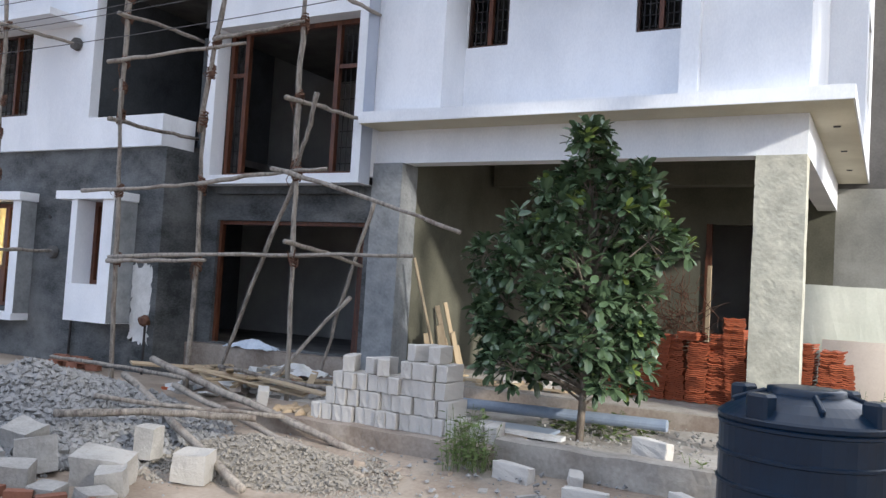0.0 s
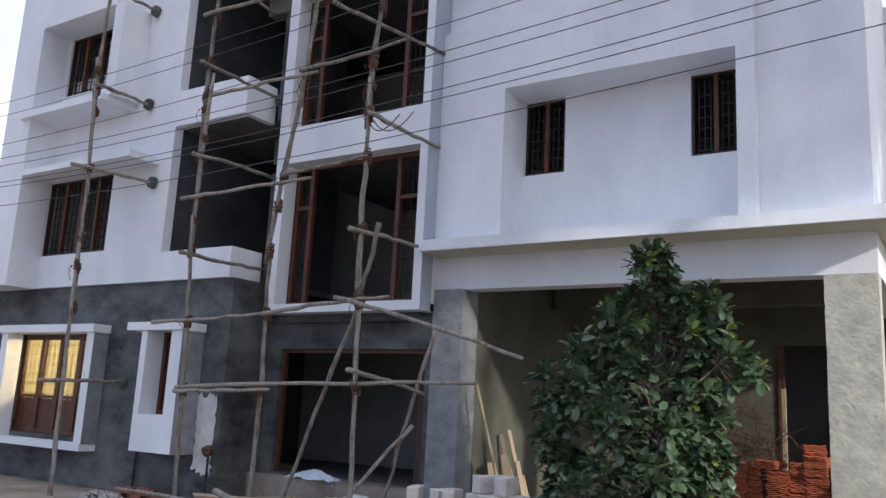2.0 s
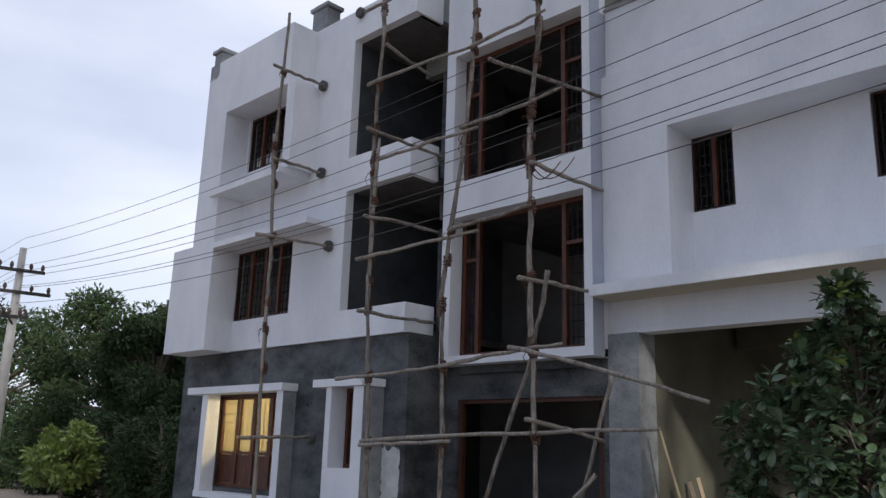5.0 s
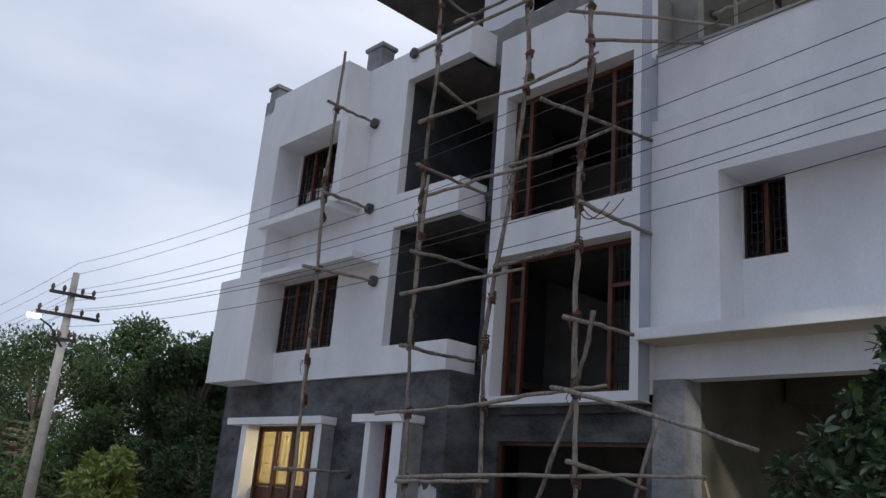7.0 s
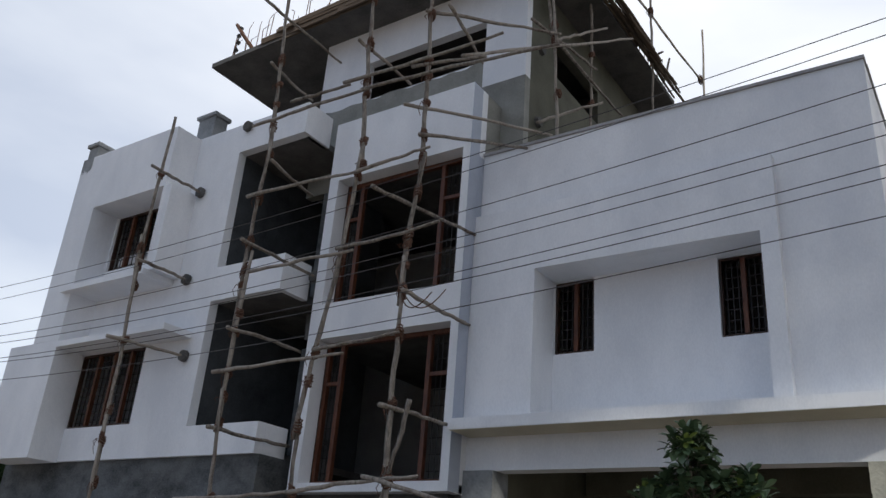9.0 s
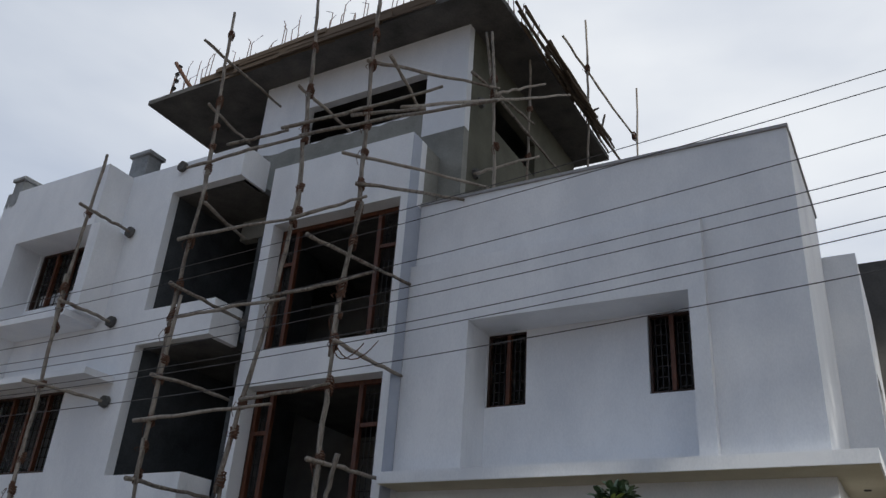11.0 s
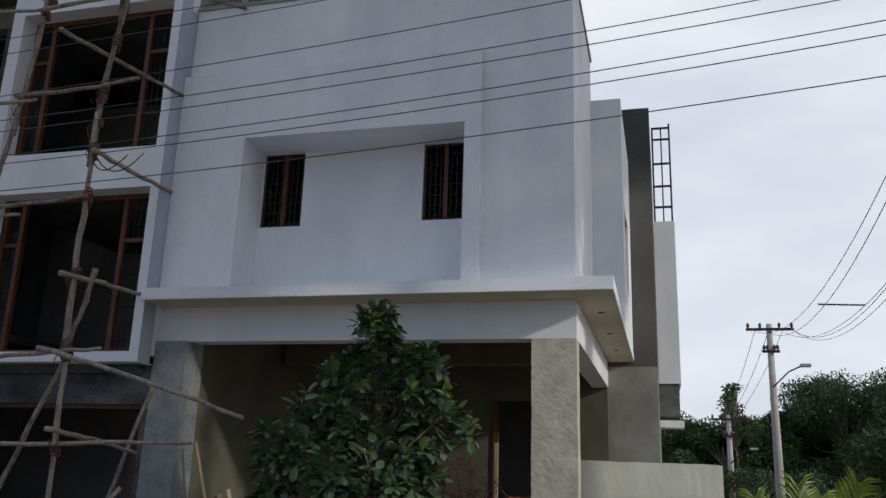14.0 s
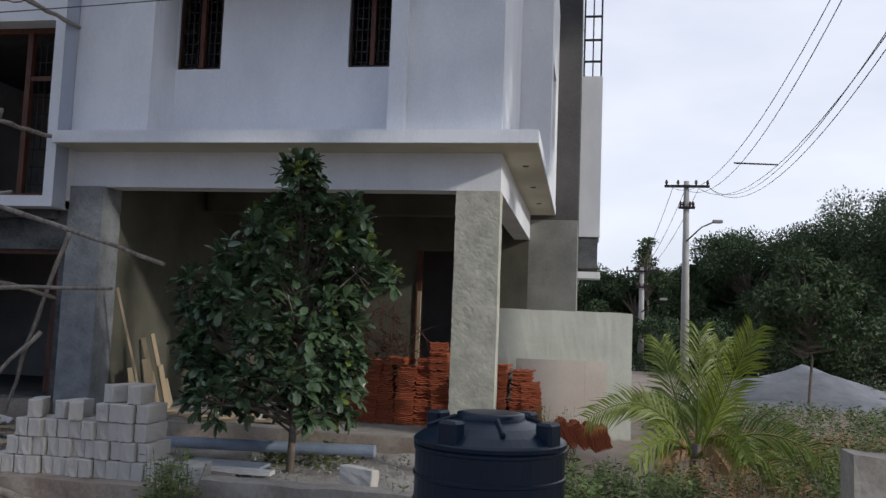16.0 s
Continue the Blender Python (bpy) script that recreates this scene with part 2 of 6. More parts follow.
def thing(name, label, category, at=(0, 0, 0), group="", kind=""):
    ob = new(name)
    ob.location = at
    ob.empty_display_size = 0.2
    return tagged(ob, label, category, group, kind)


def box(bm, x0, x1, y0, y1, z0, z1, bevel=0.0, m=None):
    mat = Matrix.LocRotScale(((x0 + x1) / 2, (y0 + y1) / 2, (z0 + z1) / 2), None, (abs(x1 - x0), abs(y1 - y0), abs(z1 - z0)))
    made = bmesh.ops.create_cube(bm, size=1, matrix=(m @ mat if m else mat))
    if bevel:
        edges = list({e for v in made["verts"] for e in v.link_edges})
        bmesh.ops.bevel(bm, geom=edges, offset=bevel, segments=1, affect="EDGES")
    return bm


def boxes(*rows, bevel=0.0):
    bm = bmesh.new()
    for r in rows:
        box(bm, *r, bevel=bevel)
    return bm


def wall_bm(a0, a1, z0, z1, d0, d1, holes=(), axis="x"):
    """A wall along x (or y) with openings cut through it: one closed skin, with reveals."""
    us = sorted({a0, a1, *[h[0] for h in holes], *[h[1] for h in holes]})
    vs = sorted({z0, z1, *[h[2] for h in holes], *[h[3] for h in holes]})
    us = [u for u in us if a0 <= u <= a1]
    vs = [v for v in vs if z0 <= v <= z1]

    def solid(i, j):
        if not (0 <= i < len(us) - 1 and 0 <= j < len(vs) - 1):
            return False
        u, v = (us[i] + us[i + 1]) / 2, (vs[j] + vs[j + 1]) / 2
        return not any(h[0] < u < h[1] and h[2] < v < h[3] for h in holes)

    bm = bmesh.new()
    cache = {}

    def vert(u, d, v):
        key = (u, d, v)
        if key not in cache:
            cache[key] = bm.verts.new((u, d, v) if axis == "x" else (d, u, v))
        return cache[key]

    for i in range(len(us) - 1):
        for j in range(len(vs) - 1):
            if not solid(i, j):
                continue
            u0, u1, v0, v1 = us[i], us[i + 1], vs[j], vs[j + 1]
            bm.faces.new([vert(u0, d0, v0), vert(u1, d0, v0), vert(u1, d0, v1), vert(u0, d0, v1)])
            bm.faces.new([vert(u0, d1, v0), vert(u0, d1, v1), vert(u1, d1, v1), vert(u1, d1, v0)])
            for di, dj, p, q in ((-1, 0, (u0, v0), (u0, v1)), (1, 0, (u1, v0), (u1, v1)), (0, -1, (u0, v0), (u1, v0)), (0, 1, (u0, v1), (u1, v1))):
                if not solid(i + di, j + dj):
                    bm.faces.new([vert(p[0], d0, p[1]), vert(q[0], d0, q[1]), vert(q[0], d1, q[1]), vert(p[0], d1, p[1])])
    return bm


def tube_data(points, radii, sides=7, squash=0.0, seed=0):
    """Verts and faces of a closed tube through points."""
    rnd = random.Random(seed)
    pts = [Vector(p) for p in points]
    verts, faces = [], []
    for i, p in enumerate(pts):
        a, b = pts[max(i - 1, 0)], pts[min(i + 1, len(pts) - 1)]
        ahead = (b - a).normalized()
        side = ahead.cross(Vector((0.31, 0.17, 0.93)))
        if side.length < 0.1:
            side = ahead.cross(Vector((1, 0, 0)))
        side.normalize()
        up = side.cross(ahead)
        for k in range(sides):
            an = 2 * math.pi * k / sides
            r = radii[i] * (1 + squash * rnd.uniform(-1, 1))
            verts.append(p + side * math.cos(an) * r + up * math.sin(an) * r)
    n = len(pts)
    for i in range(n - 1):
        for k in range(sides):
            k2 = (k + 1) % sides
            faces.append((i * sides + k, i * sides + k2, (i + 1) * sides + k2, (i + 1) * sides + k))
    faces.append(tuple(range(sides))[::-1])
    faces.append(tuple((n - 1) * sides + k for k in range(sides)))
    return verts, faces


def join(lots):
    verts, faces = [], []
    for v, f in lots:
        o = len(verts)
        verts += list(v)
        faces += [tuple(i + o for i in q) for q in f]
    return verts, faces


def crooked(p0, p1, r0, r1, seed, bend=0.03, n=9):
    """A crooked round pole from p0 to p1, with knots."""
    rnd = random.Random(seed)
    a, b = Vector(p0), Vector(p1)
    bow = Vector((rnd.uniform(-1, 1), rnd.uniform(-1, 1), rnd.uniform(-1, 1))) * bend
    pts, rad = [], []
    for i in range(n):
        s = i / (n - 1)
        w = math.sin(math.pi * s)
        pts.append(a.lerp(b, s) + bow * w + Vector((rnd.uniform(-1, 1), rnd.uniform(-1, 1), rnd.uniform(-1, 1))) * 0.012 * (0 < i < n - 1))
        rad.append((r0 + (r1 - r0) * s) * rnd.uniform(0.9, 1.12))
    return tube_data(pts, rad, 7, 0.06, seed)

# ---- ground ----
def ground_height(x, y):
    """Site level near the house, the lane a little lower in front of it."""
    s = min(max((y - 5.6) / 1.2, 0), 1)
    h = -0.16 + 0.16 * s * s * (3 - 2 * s)
    far = math.hypot(x + 3, y - 6)
    if far < 30:
        h += (noise.noise((x * 0.5, y * 0.5, 0)) * 0.05 + noise.noise((x * 1.9, y * 1.9, 3)) * 0.025) * (1 - far / 30)
    return h


def build_ground():
    def steps(lo, a, b, hi, fine, coarse):
        v, out = lo, []
        while v < hi:
            out.append(v)
            v += fine if a <= v < b else coarse if lo / 2 < v < hi / 2 else coarse * 6
        return out + [hi]
    xs = steps(-1500, -20, 10, 1500, 0.3, 25)
    ys = steps(-1500, -2, 16, 1500, 0.3, 25)
    verts = [(x, y, ground_height(x, y)) for y in ys for x in xs]
    w = len(xs)
    faces = [(j * w + i, j * w + i + 1, (j + 1) * w + i + 1, (j + 1) * w + i) for j in range(len(ys) - 1) for i in range(w - 1)]
    g = raw("ground", verts, faces, EARTH, smooth=True)
    tagged(g, "dusty reddish earth ground of the building site", "ground", kind="structure")


build_ground()

# ---- house ----
house = thing("house", "three-storey house under construction, white upper walls over grey cement", "house")


def wall(label, mat, *a, **k):
    return part("wall", wall_bm(*a, **k), mat, house, label)


# left wing: ground floor in grey plaster
wall("grey cement ground-floor wall", GREY, -17.15, -9.9, -0.3, 3.5, 9.2, 9.4, [(-15.62, -13.12, 0.80, 2.6), (-11.28, -10.70, 1.29, 2.617)])
wall("grey cement return wall", GREY, 9.4, 10.1, -0.3, 3.5, -10.1, -9.9, axis="y")
wall("grey cement wall under the bay", GREY, -10.1, -6.3, -0.3, 2.98, 10.1, 10.3, [(-9.62, -6.76, 0.5, 2.45)])
wall("grey end wall", GREY, 9.4, 20.0, -0.3, 3.5, -17.15, -16.95, axis="y")
# left wing: white upper wall
wall("white upper wall with window and balcony openings", WHITE, -16.91, -9.95, 3.5, 5.74, 9.12, 9.3,
     [(-15.26, -13.26, 4.12, 5.58), (-11.67, -9.0, 4.0, 6.0)])
wall("white upper wall of the second floor", WHITE, -16.1, -9.95, 5.74, 9.97, 9.12, 9.3,
     [(-15.2, -13.3, 7.38, 8.62), (-11.67, -9.0, 5.0, 6.25), (-11.67, -9.0, 6.9, 9.33)])
part("box_frame", boxes((-16.91, -15.24, 8.52, 9.118, 3.48, 5.74)), WHITE, house, "white projecting box frame")
for r in ((-16.1, -15.24, 8.52, 9.118, 5.743, 9.95), (-15.24, -12.93, 8.52, 9.118, 8.62, 9.95), (-12.98, -12.72, 8.525, 9.118, 6.842, 8.618)):
    part("box_frame", boxes(r), WHITE, house, "white projecting parapet box")
part("ledge", boxes((-15.45, -12.86, 8.4, 9.118, 6.72, 6.84)), WHITE, house, "white window ledge")
part("sunshade", boxes((-15.24, -12.0, 8.5, 9.118, 5.585, 5.70)), WHITE, house, "white sunshade slab")
for z0, z1 in ((3.5, 4.0), (6.25, 6.9), (9.33, 9.97)):
    part("balcony_parapet", boxes((-10.07, -9.95, 9.302, 9.8, z0, z1)), WHITE, house, "white balcony side parapet")
for x0, x1, y0, y1, z0, z1 in ((-16.06, -15.74, 8.56, 8.9, 9.953, 10.26), (-13.2, -12.7, 9.16, 9.5, 9.973, 10.5)):
    stub = part("stub_column", boxes((x0, x1, y0, y1, z0, z1), bevel=0.012), COLUMN_GREY, house, "grey unfinished column stub")
    part("cap", boxes((x0 - 0.05, x1 + 0.05, y0 - 0.05, y1 + 0.05, z1, z1 + 0.09), bevel=0.012), COLUMN_GREY, stub)
for x0, x1, y, z0, z1, sd in ((-16.09, -15.72, 8.514, 9.62, 9.95, 3), (-13.3, -12.94, 9.114, 9.84, 9.97, 5)):
    bm = bmesh.new()
    bmesh.ops.create_grid(bm, x_segments=12, y_segments=8, size=0.5)
    for v in bm.verts:
        low = max(0.0, 0.5 - v.co.y)
        v.co = Vector(((x0 + x1) / 2 + v.co.x * (x1 - x0), y, (z0 + z1) / 2 + v.co.y * (z1 - z0) + low * 0.16 * noise.noise((v.co.x * 9, sd, 0))))
    part("bare_patch", bm, COLUMN_GREY, house, "bare grey cement patch under the stub")
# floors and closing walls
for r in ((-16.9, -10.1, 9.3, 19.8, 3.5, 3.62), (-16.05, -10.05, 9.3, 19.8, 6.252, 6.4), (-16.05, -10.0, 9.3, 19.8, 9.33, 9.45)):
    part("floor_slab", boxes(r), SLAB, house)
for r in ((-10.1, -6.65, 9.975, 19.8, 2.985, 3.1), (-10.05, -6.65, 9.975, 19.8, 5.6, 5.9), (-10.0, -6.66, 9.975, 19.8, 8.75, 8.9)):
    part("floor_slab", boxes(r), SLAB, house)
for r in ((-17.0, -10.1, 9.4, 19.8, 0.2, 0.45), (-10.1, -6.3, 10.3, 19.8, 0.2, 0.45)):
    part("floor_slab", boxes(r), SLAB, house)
part("wall", boxes((-17.1, 0.0, 19.8, 20.0, -0.3, 9.3)), GREY, house, "plain back wall")
part("wall", boxes((-16.1, -15.9, 9.3, 19.8, 3.62, 9.9)), WHITE, house, "white end wall")
part("wall", boxes((-16.9, -6.3, 13.6, 13.75, 0.45, 8.75)), DARK_ROOM, house, "unlit inner wall")
# partitions and balcony backs get the recess shade from their dark base colour
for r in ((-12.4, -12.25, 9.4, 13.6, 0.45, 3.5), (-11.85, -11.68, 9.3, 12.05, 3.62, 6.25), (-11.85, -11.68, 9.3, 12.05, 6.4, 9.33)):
    part("wall", boxes(r), DARK_CEMENT, house, "cement partition in a shade-darkened colour")
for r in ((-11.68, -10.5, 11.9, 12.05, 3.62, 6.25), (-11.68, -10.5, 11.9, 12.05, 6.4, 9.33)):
    part("wall", boxes(r), DARK_CEMENT, house, "balcony back wall, recess shade in its colour")
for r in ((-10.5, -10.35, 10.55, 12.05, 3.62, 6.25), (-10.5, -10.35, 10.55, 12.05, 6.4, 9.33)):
    part("wall", boxes(r), DARK_CEMENT, house, "balcony side wall, recess shade in its colour")
for r in ((-10.5, -9.69, 10.4, 10.55, 3.1, 5.6), (-10.5, -9.69, 10.4, 10.55, 5.9, 8.75)):
    part("wall", boxes(r), GREY, house, "grey recessed wall strip")
# projecting bay
wall("white bay frame with two tall openings", WHITE, -9.69, -6.65, 2.98, 9.7, 9.69, 9.97, [(-9.48, -6.79, 3.12, 5.46), (-9.48, -6.79, 6.08, 8.47)])
part("wall", boxes((-6.81, -6.65, 9.97, 10.14, 2.98, 9.7)), WHITE, house, "white bay side")
# thin blue-grey sheets that paint the shade on the bay side
part("shade_sheet", boxes((-6.65, -6.645, 9.694, 9.968, 2.985, 9.695)), SIDE_SHADE, house, "blue-grey shade sheet on the bay side")
part("shade_sheet", boxes((-6.65, -6.645, 9.97, 10.117, 7.275, 8.4)), SIDE_SHADE, house, "blue-grey shade sheet on the bay side")
part("wall", boxes((-9.69, -9.55, 9.97, 10.5, 2.98, 9.7)), GREY, house, "grey bay side")
# right block
wall("white wall of the front block", WHITE, -6.64, -0.89, 3.95, 8.45, 10.12, 10.3, [(-5.55, -2.32, 3.5, 6.21)])
for r in ((-6.64, -5.55, 9.97, 10.118, 3.95, 7.27), (-5.55, -2.32, 9.97, 10.118, 6.21, 7.27), (-2.32, -2.1, 9.97, 10.118, 3.95, 7.27)):
    part("panel_frame", boxes(r), WHITE, house, "white raised panel round the recess")
for r in ((-5.75, -5.55, 10.3, 10.62, 3.95, 6.4), (-2.32, -2.12, 10.3, 10.62, 3.95, 6.4), (-5.55, -2.32, 10.3, 10.62, 6.21, 6.4)):
    part("panel_frame", boxes(r), WHITE, house, "white recess reveal")
wall("white recessed wall with two windows", WHITE, -5.75, -2.12, 3.95, 6.4, 10.62, 10.8, [(-5.54, -4.89, 5.06, 6.2), (-3.06, -2.45, 5.06, 6.2)])
part("wall", boxes((-1.09, -0.89, 10.3, 12.9, 3.95, 8.45)), WHITE, house, "white side wall")
part("wall", boxes((-6.64, -6.44, 10.3, 13.4, 3.95, 8.45)), WHITE, house, "white side wall")
for r in ((-6.66, -0.87, 10.09, 10.32, 8.453, 8.50), (-1.11, -0.865, 10.32, 12.92, 8.453, 8.50)):
    part("coping", boxes(r), COPING, house, "thin cement coping")
part("wall", boxes((-1.09, -0.41, 12.9, 13.1, 3.95, 7.74)), WHITE, house, "white set-back wall")
wall("white side wall with a window", WHITE, 13.1, 15.9, 3.95, 7.74, -0.61, -0.41, [(13.5, 14.7, 4.7, 6.05)], axis="y")
part("wall", boxes((-6.44, -1.09, 12.9, 13.1, 3.95, 8.3)), DARK_ROOM, house, "inner wall")
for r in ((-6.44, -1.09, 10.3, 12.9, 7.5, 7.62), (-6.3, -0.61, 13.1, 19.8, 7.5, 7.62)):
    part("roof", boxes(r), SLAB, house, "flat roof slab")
part("wall", boxes((-0.898, 0.018, 15.902, 19.8, -0.3, 3.7)), TOWER, house, "lighter cement base of the stair tower")
part("wall", boxes((-0.9, 0.02, 15.9, 19.8, 3.703, 8.9)), STAIR_CEMENT, house, "dark grey cement stair tower")
part("wall", boxes((0.024, 0.48, 18.5, 19.9, 3.67, 7.29)), WHITE, house, "white projecting side box")
part("wall", boxes((0.024, 0.44, 18.55, 19.9, 2.98, 3.667)), GREY, house, "grey soffit box")
part("ledge", boxes((0.024, 0.5, 17.9, 18.5, 2.72, 2.86)), WHITE, house, "white ledge")
# porch slab, beams, columns
part("eave_slab", boxes((-6.62, -0.40, 9.55, 16.2, 3.79, 3.948)), WHITE, house, "white projecting porch slab")
# thin added sheets below the slab, coloured like warm bounced sunlight
for r in ((-6.6, -0.42, 9.57, 10.115, 3.783, 3.7885), (-0.876, -0.42, 10.116, 15.88, 3.783, 3.7885)):
    part("soffit", boxes(r), SOFFIT, house, "cream sheet under the porch slab, warm ground bounce in its colour")
part("beam", boxes((-6.66, -0.88, 10.12, 10.42, 3.31, 3.788)), WHITE, house, "white porch beam")
part("beam", boxes((-1.18, -0.88, 10.42, 15.9, 3.31, 3.788)), WHITE, house, "white side beam")
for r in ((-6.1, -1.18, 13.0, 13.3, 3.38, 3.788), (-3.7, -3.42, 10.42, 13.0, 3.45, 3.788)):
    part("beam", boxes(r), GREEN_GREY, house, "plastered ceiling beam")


def column(x0, x1, y0, y1, z0, z1, seed, mat, label):
    bm = bmesh.new()
    box(bm, x0, x1, y0, y1, z0, z1)
    bmesh.ops.subdivide_edges(bm, edges=[e for e in bm.edges if abs(e.verts[0].co.z - e.verts[1].co.z) > 0.1], cuts=110, use_grid_fill=True)
    bmesh.ops.subdivide_edges(bm, edges=[e for e in bm.edges if abs(e.verts[0].co.z - e.verts[1].co.z) < 1e-4], cuts=15, use_grid_fill=True)
    cx, cy = (x0 + x1) / 2, (y0 + y1) / 2
    for v in bm.verts:
        q = v.co
        dent = max(0.0, noise.noise((q.x * 13 + seed, q.y * 13, q.z * 17)) - 0.2) * 0.008 * (0.35 + (q.z > 1.6)) + max(0.0, noise.noise((q.x * 31, q.y * 31 + seed, q.z * 36)) - 0.15) * 0.006
        bulge = noise.noise((q.x * 2, q.y * 2, q.z * 1.5 + seed)) * 0.005
        v.co.x += (1 if q.x < cx else -1) * (dent - bulge) * (abs(q.x - cx) > (x1 - x0) * 0.49)
        v.co.y += (1 if q.y < cy else -1) * (dent - bulge) * (abs(q.y - cy) > (y1 - y0) * 0.49)
    return part("column", bm, mat, house, label)


column(-6.66, -6.16, 10.06, 10.5, -0.3, 3.31, 3, COLUMN_GREY, "grey unplastered concrete column")
column(-1.43, -0.88, 10.10, 10.42, -0.3, 3.309, 8, CONCRETE, "pale rough hacked concrete column")
# porch walls: part of the indoor shade is in the render's dark colour
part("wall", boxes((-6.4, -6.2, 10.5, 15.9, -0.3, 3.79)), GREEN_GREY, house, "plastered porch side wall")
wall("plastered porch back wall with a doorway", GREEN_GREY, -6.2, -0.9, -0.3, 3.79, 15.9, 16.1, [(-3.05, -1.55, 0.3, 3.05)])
part("wall", boxes((-6.2, -0.9, 18.5, 18.6, -0.3, 3.79)), DARK_ROOM, house, "unlit inner wall")
part("plinth_face", boxes((-6.5, -0.7, 9.945, 9.949, -0.3, 0.285)), RETAIN, house, "brown earth-stained face of the plinth")
# pale top works as a reflector that brightens the porch ceiling
part("plinth", boxes((-6.5, -0.7, 9.95, 15.9, -0.3, 0.30)), KERB, house, "porch plinth, coloured pale to bounce light")
# penthouse
wall("white penthouse wall with a long opening", WHITE, -11.2, -6.2, 10.28, 12.64, 10.6, 10.78, [(-9.95, -7.08, 10.85, 11.78)])
wall("grey penthouse side wall", GREEN_GREY, 10.78, 16.0, 8.5, 12.64, -6.38, -6.2, [(11.7, 13.7, 10.95, 11.75)], axis="y")
part("wall", boxes((-6.81, -6.655, 10.143, 10.598, 8.4, 9.695)), TOWER, house, "grey unpainted return beside the bay")
part("wall", boxes((-6.65, -6.2, 10.602, 10.78, 7.62, 8.897)), TOWER, house, "grey unpainted wall foot above the roof")
part("wall", boxes((-11.2, -6.2, 10.6, 10.78, 8.9, 10.277)), TOWER, house, "grey unpainted lower wall")
for r in ((-11.2, -11.02, 10.78, 16.0, 9.0, 12.64), (-14.0, -6.38, 15.0, 15.2, 8.9, 12.64)):
    part("wall", boxes(r), GREY, house, "grey penthouse wall")
bm = bmesh.new()
bmesh.ops.create_grid(bm, x_segments=40, y_segments=6, size=0.5)
for v in bm.verts:
    edge = 0.06 * noise.noise((v.co.x * 14, v.co.y * 3, 2)) * (abs(v.co.y) > 0.4)
    v.co = Vector((-9.05 + v.co.x * 3.9, 10.594, 10.50 + v.co.y * 0.68 + edge))
part("unpainted_band", bm, TOWER, house, "grey unpainted cement band under the opening")
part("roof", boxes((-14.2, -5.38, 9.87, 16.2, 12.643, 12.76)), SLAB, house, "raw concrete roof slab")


# ---- openings of the house ----
def window(x0, x1, z0, z1, y, posts, rails=(), bars=0, hbars=0, parent_label="red-brown wooden window with an iron grille", post_w=0.06, side=0.07, wood=None):
    """A wooden window in the front wall: frame, mullions, transoms, iron grille."""
    wood = wood or WOOD
    w = part("window", boxes((x0, x1, y, y + 0.08, z0, z0 + side)), wood, house, parent_label)
    part("frame_rail", boxes((x0, x1, y, y + 0.08, z1 - side, z1)), wood, w)
    for a in (x0, x1 - side):
        part("frame_post", boxes((a, a + side, y + 0.001, y + 0.081, z0 + side, z1 - side)), wood, w)
    for px in posts:
        part("mullion", boxes((px - post_w / 2, px + post_w / 2, y - 0.01, y + 0.07, z0 + side, z1 - side)), WOOD, w)
    for a, b, z in rails:
        part("transom", boxes((a, b, y + 0.003, y + 0.06, z - 0.03, z + 0.03)), WOOD, w)
    for i in range(bars):
        bx = x0 + side + (x1 - x0 - 2 * side) * (i + 0.5) / bars
        part("grille_bar", boxes((bx - 0.007, bx + 0.007, y + 0.085, y + 0.1, z0 + side, z1 - side)), IRON, w)
    for i in range(hbars):
        bz = z0 + side + (z1 - z0 - 2 * side) * (i + 0.5) / hbars
        part("grille_bar", boxes((x0 + side, x1 - side, y + 0.1, y + 0.112, bz - 0.007, bz + 0.007)), IRON, w)
    return w


# tall bay windows: two side lights and a wide open middle
for zb, zt, tl in ((3.12, 5.46, 4.76), (6.08, 8.47, 7.77)):
    bay = window(-9.47, -6.8, zb, zt, 9.98, (-9.12, -7.35), ((-9.47, -9.12, tl), (-7.35, -6.8, tl)), 0, 0, "tall red-brown wooden window frame, middle still open", 0.075)
    for a, b in ((-9.42, -9.16), (-7.31, -6.84)):
        for k in range(3 if b - a < 0.3 else 5):
            n = 3 if b - a < 0.3 else 5
            bx = a + (b - a) * (k + 0.5) / n
            part("grille_bar", boxes((bx - 0.006, bx + 0.006, 10.08, 10.09, zb + 0.1, zt - 0.1)), IRON, bay)
        for k in range(9):
            bz = zb + 0.2 + (zt - zb - 0.4) * k / 8
            part("grille_bar", boxes((a, b, 10.09, 10.1, bz - 0.006, bz + 0.006)), IRON, bay)
# small windows of the front block
for a, b in ((-5.54, -4.89), (-3.06, -2.45)):
    window(a + 0.005, b - 0.005, 5.065, 6.195, 10.66, ((a + b) / 2 + 0.02,), (), 7, 7, side=0.03, wood=WOOD_DARK)
# left wing windows
window(-15.25, -13.27, 4.125, 5.575, 9.16, (-14.7, -14.2, -13.7), (), 14, 8, side=0.04, wood=WOOD_DARK)
window(-15.19, -13.31, 7.385, 8.615, 9.16, (-14.7, -14.2, -13.7), (), 14, 7, side=0.04, wood=WOOD_DARK)
part("window_board", boxes((-15.1, -13.4, 9.3, 9.36, 7.4, 7.75)), WHITE, house, "pale papers behind the window")
# balcony doors at the back of the recesses
for zb, zt in ((3.62, 6.0), (6.4, 9.0)):
    window(-11.66, -10.9, zb, zt, 11.8, (-11.3,), (), 0, 0, "red-brown wooden balcony door frame", wood=WOOD_DARK)
